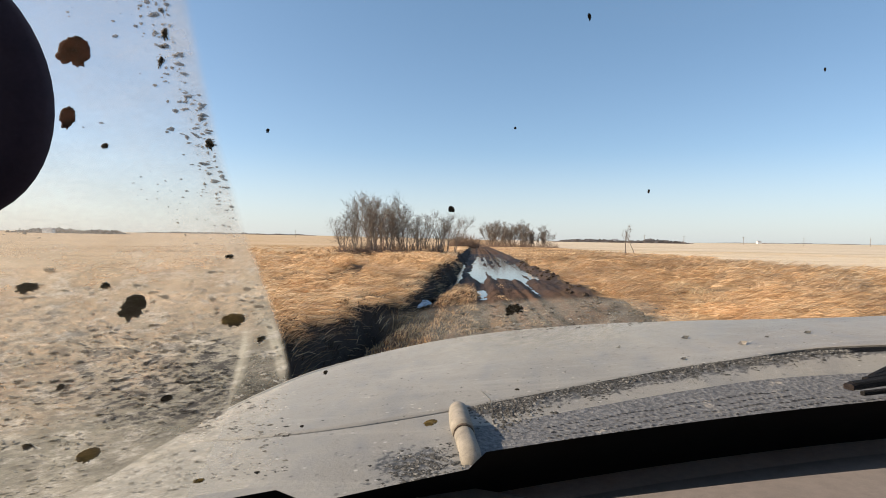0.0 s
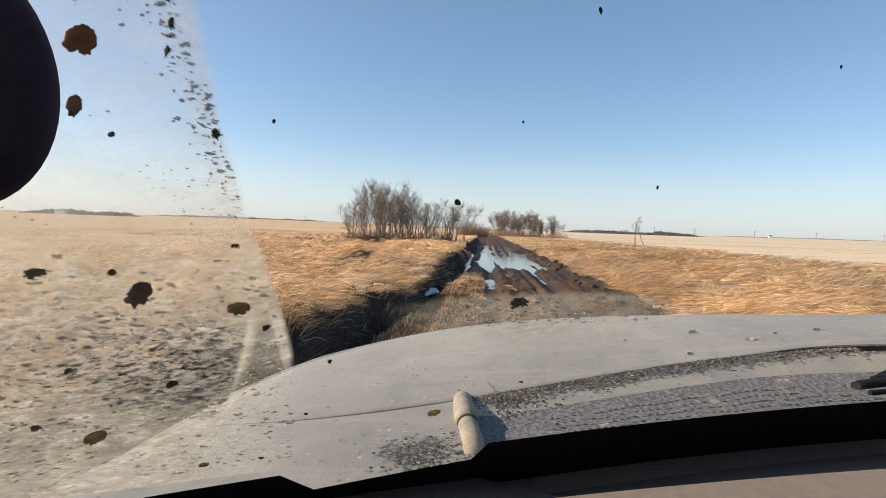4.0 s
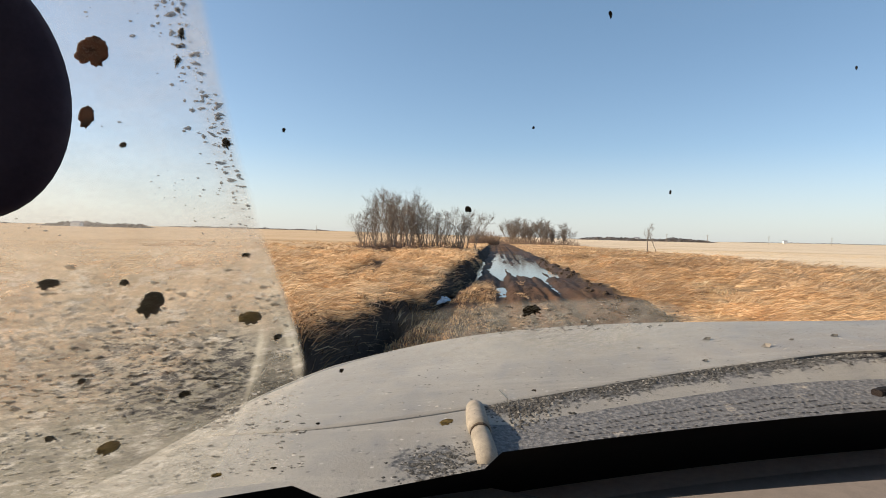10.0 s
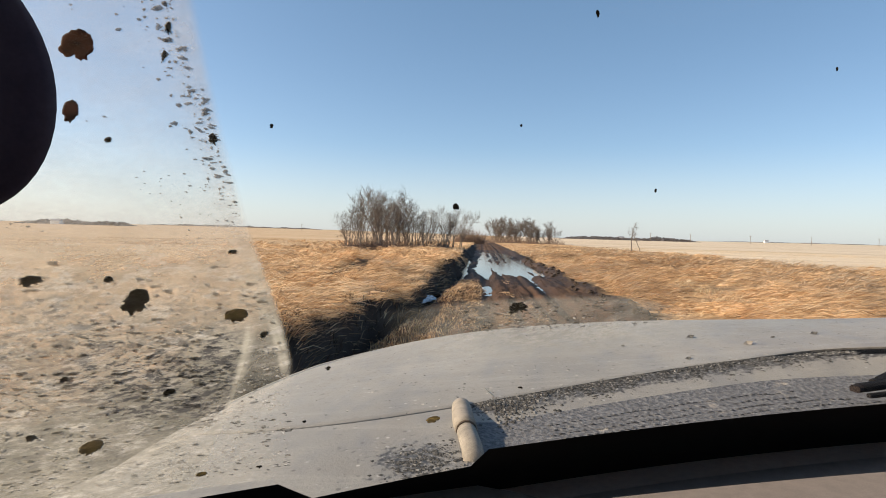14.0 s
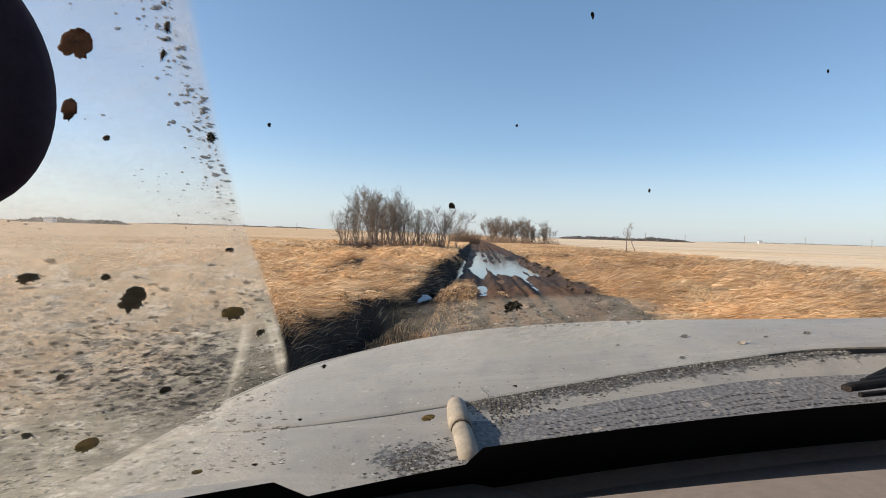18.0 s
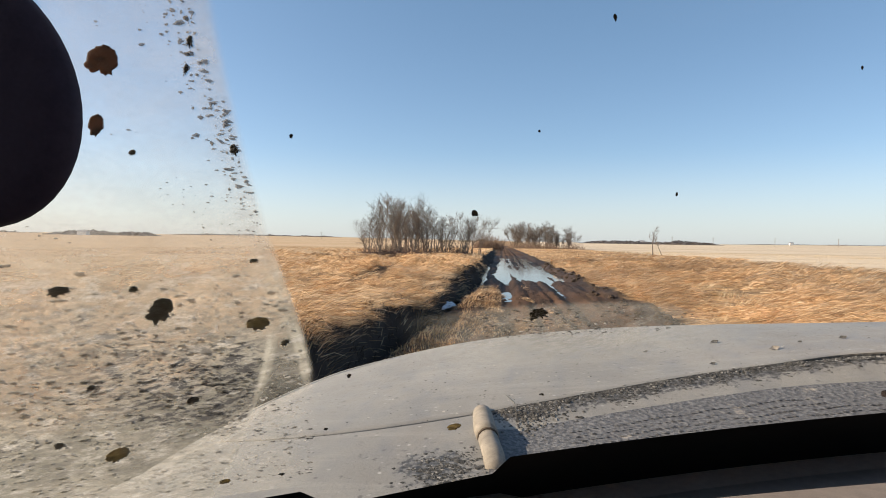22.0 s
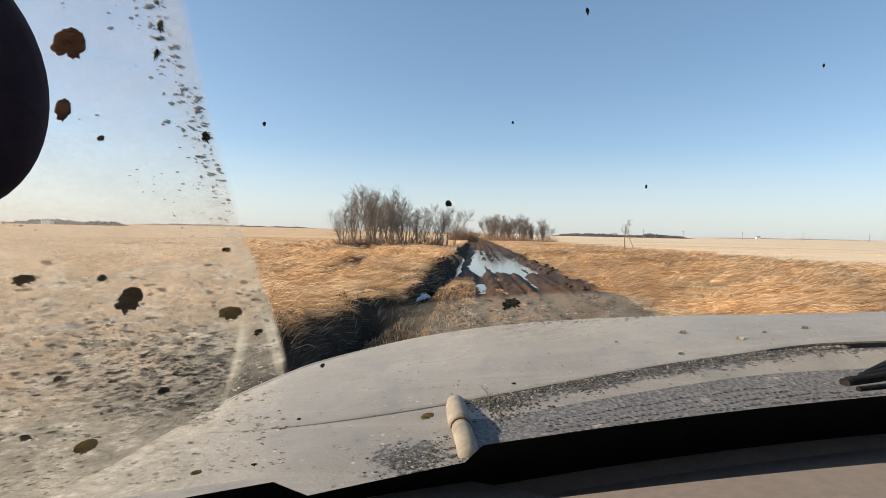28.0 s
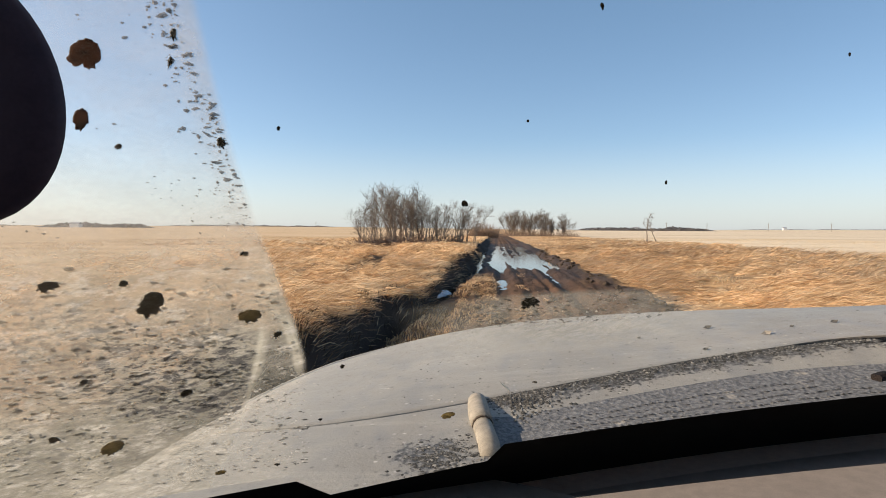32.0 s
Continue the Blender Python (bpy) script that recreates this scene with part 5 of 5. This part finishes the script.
# small flecks: along the sweep's edge, over the film, and low on the clear glass
def flecks(name, xs, zs, rx, rz, material, label, seed):
    """Many thin ragged flecks of dried mud, joined."""
    r = rng(seed)
    n, m = len(xs), 9
    t = np.linspace(0, 2 * np.pi, m, endpoint=False)[None] + r.uniform(0, 6.28, n)[:, None]
    k = r.uniform(0.55, 1.35, (n, m))
    lean = r.normal(-0.12, 0.25, n)[:, None]
    du, dw = rx[:, None] * k * np.cos(t), rz[:, None] * k * np.sin(t)
    dw = dw + lean * du * np.minimum(1, (rz / rx))[:, None]
    shear = (-RAKE * xs / (glass_y0(xs) - (zs - glass_z0(xs)) * RAKE))[:, None]
    px = np.concatenate([xs[:, None] + du + shear * dw, xs[:, None]], 1)
    pz = np.concatenate([zs[:, None] + dw, zs[:, None]], 1)
    v = proud(px, pz, 0.0024).reshape(-1, 3)
    tri = np.array([[i, (i + 1) % m, m] for i in range(m)])
    me = np_mesh(name, v, None, (np.arange(n)[:, None, None] * (m + 1) + tri[None]).reshape(-1, 3))
    me.materials.append(material)
    ob = new(name, me)
    ob.parent = screen
    ob["label"], ob["kind"] = label, "stuff"
    return ob


rf = rng(12)


def sweep_x(z):
    """The edge of the wiper's sweep at z."""
    return -0.1255 - 0.008 * ((0.02 - z) / 0.1) ** 2 * np.sign(0.02 - z) + 0.14 * np.maximum(z, 0)


# a ragged column just outside the sweep, thinning downwards
z = np.concatenate([rf.normal(0.0725, 0.011, 120), rf.normal(0.047, 0.007, 75), rf.normal(0.022, 0.010, 70), rf.uniform(0.0, 0.1, 60)])
gap = np.abs(rf.normal(0, 1, len(z))) * np.where(z > 0.058, 0.0065, 0.0058) + np.where(z > 0.058, 0.0058, 0.0016)
sz = 0.00010 + 0.00070 * rf.uniform(0, 1, len(z)) ** 2.8
flecks("edge_flecks", sweep_x(z) - gap, z, sz * rf.uniform(0.9, 3.0, len(z)), sz * rf.uniform(0.7, 1.3, len(z)), FLECK_DARK, "dark flecks of dried mud beside the wiper's sweep", 501)
# thin scatter over the hazy upper film
z = rf.uniform(-0.01, 0.11, 1100)
x = sweep_x(z) - rf.uniform(0.004, 0.12, 1100)
keep = wobble(x * 40, z * 40, 71) > -0.25
x, z = x[keep], z[keep]
sz = 0.00010 + 0.00036 * rf.uniform(0, 1, len(z)) ** 2.5
flecks("film_flecks", x, z, sz * rf.uniform(1.0, 2.6, len(z)), sz, FLECK_GREY, "thin scatter of grey flecks over the hazy film", 502)
# crowded patches low on the film
x = rf.uniform(-0.37, -0.115, 15000)
z = rf.uniform(-0.235, -0.005, 15000)
tilt = z + 0.120 - 0.22 * (x + 0.213)
crowd = 1.0 * np.exp(-((x + 0.207) / 0.045) ** 2 - (tilt / 0.022) ** 2) + 0.20 * sstep(-0.01, -0.06, z) + 0.34 * np.clip(wobble(x * 24, z * 34, 73), 0, 1) * sstep(-0.03, -0.08, z) + 0.18 * np.clip(wobble(x * 60, z * 80, 75), 0, 1) * sstep(-0.05, -0.09, z)
crowd = crowd * (0.55 + 0.9 * wobble(x * 55, z * 75, 74))
keep = (rf.uniform(0, 1, len(x)) < 0.75 * crowd) & (x < sweep_x(z) - 0.004)
band = np.abs(x - sweep_x(z) + 0.0204 - 0.368 * (z + 0.0758)) < 0.0045
keep &= ~(band & (z < -0.06))
x, z = x[keep], z[keep]
sz = 0.0003 + 0.0014 * rf.uniform(0, 1, len(z)) ** 2.2
flecks("mud_flecks", x, z, sz * rf.uniform(1.0, 2.3, len(z)), sz * rf.uniform(0.55, 1.0, len(z)), FLECK_GREY, "crowded grey-black flecks of dried mud low on the film", 503)
x = rf.uniform(-0.37, -0.12, 2300)
z = -0.03 - 0.2 * rf.uniform(0, 1, 2300)
keep = (x < sweep_x(z) - 0.003) & (wobble(x * 20, z * 24, 76) > -0.2)
x, z = x[keep], z[keep]
sz = 0.00025 + 0.0010 * rf.uniform(0, 1, len(z)) ** 3
flecks("pale_flecks", x, z, sz * rf.uniform(1.0, 2.0, len(z)), sz, FLECK_PALE, "pale specks of dried silt on the film", 504)
x = rf.uniform(-0.012, 0.19, 5200)
z = rf.uniform(-0.077, -0.05, 5200)
arc = -0.050 - 0.55 * (x - 0.075) ** 2 - 1.6 * np.maximum(x - 0.1, 0) ** 2
keep = (z < arc) & (rf.uniform(0, 1, 5200) < 0.12 + 0.5 * np.clip(wobble(x * 60, z * 80, 78) + 0.1, 0, 1)) & (rf.uniform(0, 1, 5200) < 1 - sstep(0.06, 0.19, x))
x, z = x[keep], z[keep]
sz = 0.00025 + 0.0009 * rf.uniform(0, 1, len(z)) ** 2.5
half = rf.uniform(0, 1, len(z)) < 0.86
flecks("low_film_flecks", x[half], z[half], (sz * rf.uniform(1.0, 2.4, len(z)))[half], (sz * 0.7)[half], FLECK_GREY, "grey flecks in the thin film low on the glass", 506)
flecks("low_film_flecks", x[~half], z[~half], (sz * rf.uniform(1.0, 2.0, len(z)))[~half], (sz * 0.7)[~half], FLECK_PALE, "pale flecks in the thin film low on the glass", 507)
x = rf.uniform(-0.1, 0.2, 150)
z = rf.uniform(-0.2, -0.045, 150)
keep = z < -0.06 - 0.3 * np.abs(x - 0.05)
x, z = x[keep], z[keep]
sz = 0.0002 + 0.0005 * rf.uniform(0, 1, len(z)) ** 2
flecks("low_flecks", x, z, sz * 1.3, sz, FLECK_GREY, "small dark specks low on the clear glass", 505)

# dashboard
dx = np.linspace(-0.75, 1.45, 60)
prof = ((0.13, -0.104, 0), (0.06, -0.102, 0), (0.048, -0.100, 0), (0.044, -0.094, 1), (-0.08, -0.094, 1), (-0.2, -0.10, 1), (-0.30, -0.14, 1), (-0.33, -0.4, 1))
dv = []
for x in dx:
    for dy, dz, _m in prof:
        dv.append((x, glass_y0(min(x, 1.0)) + dy, glass_z0(min(x, 1.0)) + dz))
me = np_mesh("dashboard", np.array(dv), grid_quads(len(dx), len(prof)))
me.materials.append(DASH)
me.materials.append(DASHTOP)
me.shade_smooth()
for i, p in enumerate(me.polygons):
    p.material_index = 1 if (i % (len(prof) - 1)) >= 2 else 0
dash = new("dashboard", me)
dash.parent = truck
dash["label"] = "taupe dashboard below the glass, its plastic paled to offset shade"

pad = ((-0.62, 0.30), (-0.62, 0.44), (-0.35, 0.61), (-0.111, 0.722), (0.003, 0.745), (0.060, 0.728), (0.16, 0.675), (0.30, 0.58), (0.30, 0.45))
pv = [(a, b2, -0.322) for a, b2 in pad] + [(a, b2 + 0.004, -0.327) for a, b2 in pad] + [(a, b2 + 0.004, -0.36) for a, b2 in pad]
n = len(pad)
pf = [tuple(range(n - 1, -1, -1))] + [(k * n + i, k * n + (i + 1) % n, k * n + n + (i + 1) % n, k * n + n + i) for k in (0, 1) for i in range(n)]
obj("dash_pad", pv, pf, PADTOP, dash, "raised taupe pad on the dashboard")

# raised pad along the near side of the dashboard, with a rolled far edge
bx = np.linspace(0.02, 1.3, 48)
pv = []
for x in bx:
    ye = 0.5975 + 0.287 * x - 0.1027 * x * x
    zt = -0.285 + 0.05 * x
    for back, drop in ((-0.006, 0.05), (0.0, 0.008), (0.003, 0.003), (0.008, 0.0), (0.10, -0.002), (0.22, 0.004), (0.34, 0.03), (0.36, 0.2)):
        pv.append((x, ye - back, zt - drop))
me = np_mesh("dash_top", np.array(pv), grid_quads(len(bx), 8))
me.materials.append(PADTOP)
me.shade_smooth()
dash_top = new("dash_top", me)
dash_top.parent = dash
dash_top["label"] = "sunlit taupe top of the dashboard"

# unseen cab shell behind the eye, added to block light: roof, rear wall, doors below the windows, pillars
for name, c, size in (("cab_roof", (0.62, -0.70, 0.32), (2.4, 1.20, 0.04)), ("cab_rear_wall", (0.62, -1.3, -0.4), (2.4, 0.05, 1.4)), ("cab_floor", (0.62, -0.5, -1.05), (2.4, 1.6, 0.05)),
                      ("cab_door", (-0.68, -0.40, -0.68), (0.06, 1.75, 0.7)), ("cab_door", (1.92, -0.40, -0.68), (0.06, 1.75, 0.7)), ("cab_pillar", (-0.68, -1.05, 0.0), (0.06, 0.44, 0.58)), ("cab_pillar", (1.92, -1.05, 0.0), (0.06, 0.44, 0.58))):
    bm = bmesh.new()
    bmesh.ops.create_cube(bm, size=1, matrix=Matrix.Translation(c) @ Matrix.Diagonal((*size, 1)))
    bmesh.ops.bevel(bm, geom=bm.edges[:], offset=0.012, segments=2, affect="EDGES")
    part(name, bm, CAB, truck, "unseen grey cab shell added to block light")

# crumbs of mud along the hood's rear edge and on the cowl
rv = random.Random(44)
allv, allf = [], []
for k in range(7300):
    if k < 5000:
        x = -0.02 + 0.74 * rv.random() ** 1.1
        patch = 0.5 + 0.5 * math.sin(x * 31 + 1.5 * math.sin(x * 67))
        t = abs(rv.gauss(0, 0.011 + 0.014 * patch)) - 0.004
        y = float(seam_y(x)) - 0.004 - t
        if rv.random() > 0.35 + 0.65 * patch:
            continue
        z = cowl_top(x, y)
    elif k < 6100:
        x = rv.gauss(-0.066, 0.026)
        y = max(glass_y0(x) + 0.1, 0.768 + 0.3 * (x + 0.066) + rv.gauss(0, 0.024))
        if math.sin(x * 190 + 3 * math.sin(y * 130)) + math.sin(y * 240 + 2 * math.sin(x * 110)) < -0.35:
            continue
        z = cowl_top(x, y)
    else:
        x = rv.uniform(-0.5, 1.0)
        y = rv.uniform(float(seam_y(x)) + 0.03, float(front_y(x)) - 0.05)
        z = float(hood_top(x, y))
    s = 0.0010 + 0.0040 * rv.random() ** 2.5 if k < 6100 else 0.0005 + 0.0026 * rv.random() ** 3
    o = len(allv)
    q = [Vector((rv.uniform(0.6, 1.3) * a, rv.uniform(0.6, 1.3) * b2, c)) * s for a, b2, c in ((1, 0, 0), (0, 1, 0), (-1, 0, 0), (0, -1, 0), (0.25 * rv.uniform(-1, 1), 0.3 * rv.uniform(-1, 1), rv.uniform(0.08, 0.3)))]
    allv += [p + Vector((x, y, z)) for p in q]
    allf += [(o, o + 1, o + 4), (o + 1, o + 2, o + 4), (o + 2, o + 3, o + 4), (o + 3, o, o + 4)]
crumbs = obj("mud_crumbs", allv, allf, CLODS, truck, "dark crumbs of mud on hood and cowl")
crumbs["kind"] = "stuff"

# pale specks of dried silt on the hood
sv, sf = [], []
for k in range(620):
    x = rv.uniform(-0.5, 0.95)
    y = rv.uniform(float(seam_y(x)) + 0.02, float(front_y(x)) - 0.04)
    z = float(hood_top(x, y)) + 0.0006
    s0 = 0.0006 + 0.0030 * rv.random() ** 3.5
    o = len(sv)
    sv += [(x + s0 * rv.uniform(0.6, 1.3) * math.cos(1.047 * i), y + 1.6 * s0 * rv.uniform(0.6, 1.3) * math.sin(1.047 * i), z - 0.0004) for i in range(6)] + [(x, y, z)]
    sf += [(o + i, o + (i + 1) % 6, o + 6) for i in range(6)]
specks = obj("silt_specks", sv, sf, LIP, truck, "pale specks of dried silt over the hood")
specks["kind"] = "stuff"

# heavier mud lumps beside the trim, and flakes caked over the hood's rear rim
lv, lf = [], []
for k in range(2600):
    x = -0.02 + 0.75 * rv.random()
    if rv.random() > 0.45 + 0.55 * math.sin(x * 47 + 2 * math.sin(x * 23)):
        continue
    y = float(seam_y(x)) + rv.gauss(-0.004, 0.007)
    z = max(cowl_top(x, y), float(seam_z(x)) - 0.006 + 0.004 * rv.random())
    s0 = 0.0012 + 0.0042 * rv.random() ** 2.5
    o = len(lv)
    q = [Vector((rv.uniform(0.6, 1.4) * a, rv.uniform(0.5, 1.1) * b2, c)) * s0 for a, b2, c in ((1, 0, 0), (0.3, 0.9, 0), (-0.8, 0.5, 0), (-0.7, -0.6, -0.2), (0.4, -0.9, -0.3), (0.1, 0.1, rv.uniform(0.2, 0.6)))]
    lv += [p + Vector((x, y, z)) for p in q]
    lf += [(o + i, o + (i + 1) % 5, o + 5) for i in range(5)]
for k in range(260):
    x = 0.03 + abs(rv.gauss(0, 0.045))
    y = float(seam_y(x)) - 0.045 + rv.gauss(0, 0.025)
    z = cowl_top(x, y)
    s0 = rv.uniform(0.0015, 0.005)
    o = len(lv)
    q = [Vector((rv.uniform(0.6, 1.3) * a, rv.uniform(0.6, 1.3) * b2, c)) * s0 for a, b2, c in ((1, 0, 0), (0.3, 0.9, 0), (-0.8, 0.5, 0), (-0.7, -0.6, 0), (0.4, -0.9, 0), (0.1, 0.1, 0.55))]
    lv += [p + Vector((x, y, z)) for p in q]
    lf += [(o + i, o + (i + 1) % 5, o + 5) for i in range(5)]
lumps = obj("mud_lumps", lv, lf, CLODS, truck, "dark lumps of dried mud beside the trim")
lumps["kind"] = "stuff"

# a straw stuck in the seam and flakes of dried mud on the hood
v, f = tube([(0.03, 0.985, -0.285), (0.026, 0.975, -0.268), (0.012, 0.975, -0.256)], [0.0012, 0.0011, 0.0006], 5)
obj("straw", v, f, LIP, truck, "bent pale straw caught in the hood seam")
for k, (x, y, s0) in enumerate(((0.58, 1.30, 0.012), (0.50, 1.42, 0.011), (0.76, 1.38, 0.010), (0.42, 1.20, 0.007), (0.66, 1.36, 0.006), (0.33, 1.36, 0.006))):
    z = float(hood_top(np.float64(x), np.float64(y)))
    q = [(x - s0, y - 0.3 * s0, z + 0.001), (x + 0.2 * s0, y - 0.9 * s0, z + 0.001), (x + s0, y + 0.2 * s0, z + 0.6 * s0), (x + 0.1 * s0, y + 0.9 * s0, z + 0.5 * s0), (x, y, z + 0.1 * s0)]
    obj("mud_flake", q, [(0, 1, 4), (1, 2, 4), (2, 3, 4), (3, 0, 4)], TRIM if k == 0 else CLOD, truck)

# ---- dark oval mirror held before the glass ----
mirror = tagged(new("cab_mirror"), "dark oval mirror back on a short mount before the glass", "mirror")
ctr = Vector((-0.1886, 0.1884, 0.0460 + EYE))
mirror.matrix_basis = Matrix.Translation(ctr) @ pose(0, 0, 0, 90 - 0.89, -2.14, 8.56)
n, v, f = 48, [], []
prof = ((0.0, -0.010), (0.6, -0.009), (0.9, -0.006), (1.0, 0.0), (0.97, 0.004), (0.8, 0.007), (0.0, 0.008))
for rr, zz in prof:
    for i in range(n):
        t = 6.283185 * i / n
        px, py = 0.0394 * rr * math.cos(t), 0.0502 * rr * math.sin(t)
        ca, sa = math.cos(radians(28)), math.sin(radians(28))
        v.append((px * ca - py * sa, px * sa + py * ca, zz))
for k in range(len(prof) - 1):
    for i in range(n):
        j = (i + 1) % n
        f.append((k * n + i, k * n + j, (k + 1) * n + j, (k + 1) * n + i))
obj("mirror_case", v, f, OVAL, mirror, "", True)
v, f = tube([(0.002, -0.049, -0.003), (0.0023, -0.052, -0.003), (0.003, -0.058, -0.003), (0.003, -0.062, -0.003), (0.003, -0.0645, -0.003), (0.003, -0.0655, -0.003)], [0.0045, 0.0062, 0.0068, 0.006, 0.0038, 0.001], 16)
obj("mirror_mount", v, f, OVAL, mirror, "", True)
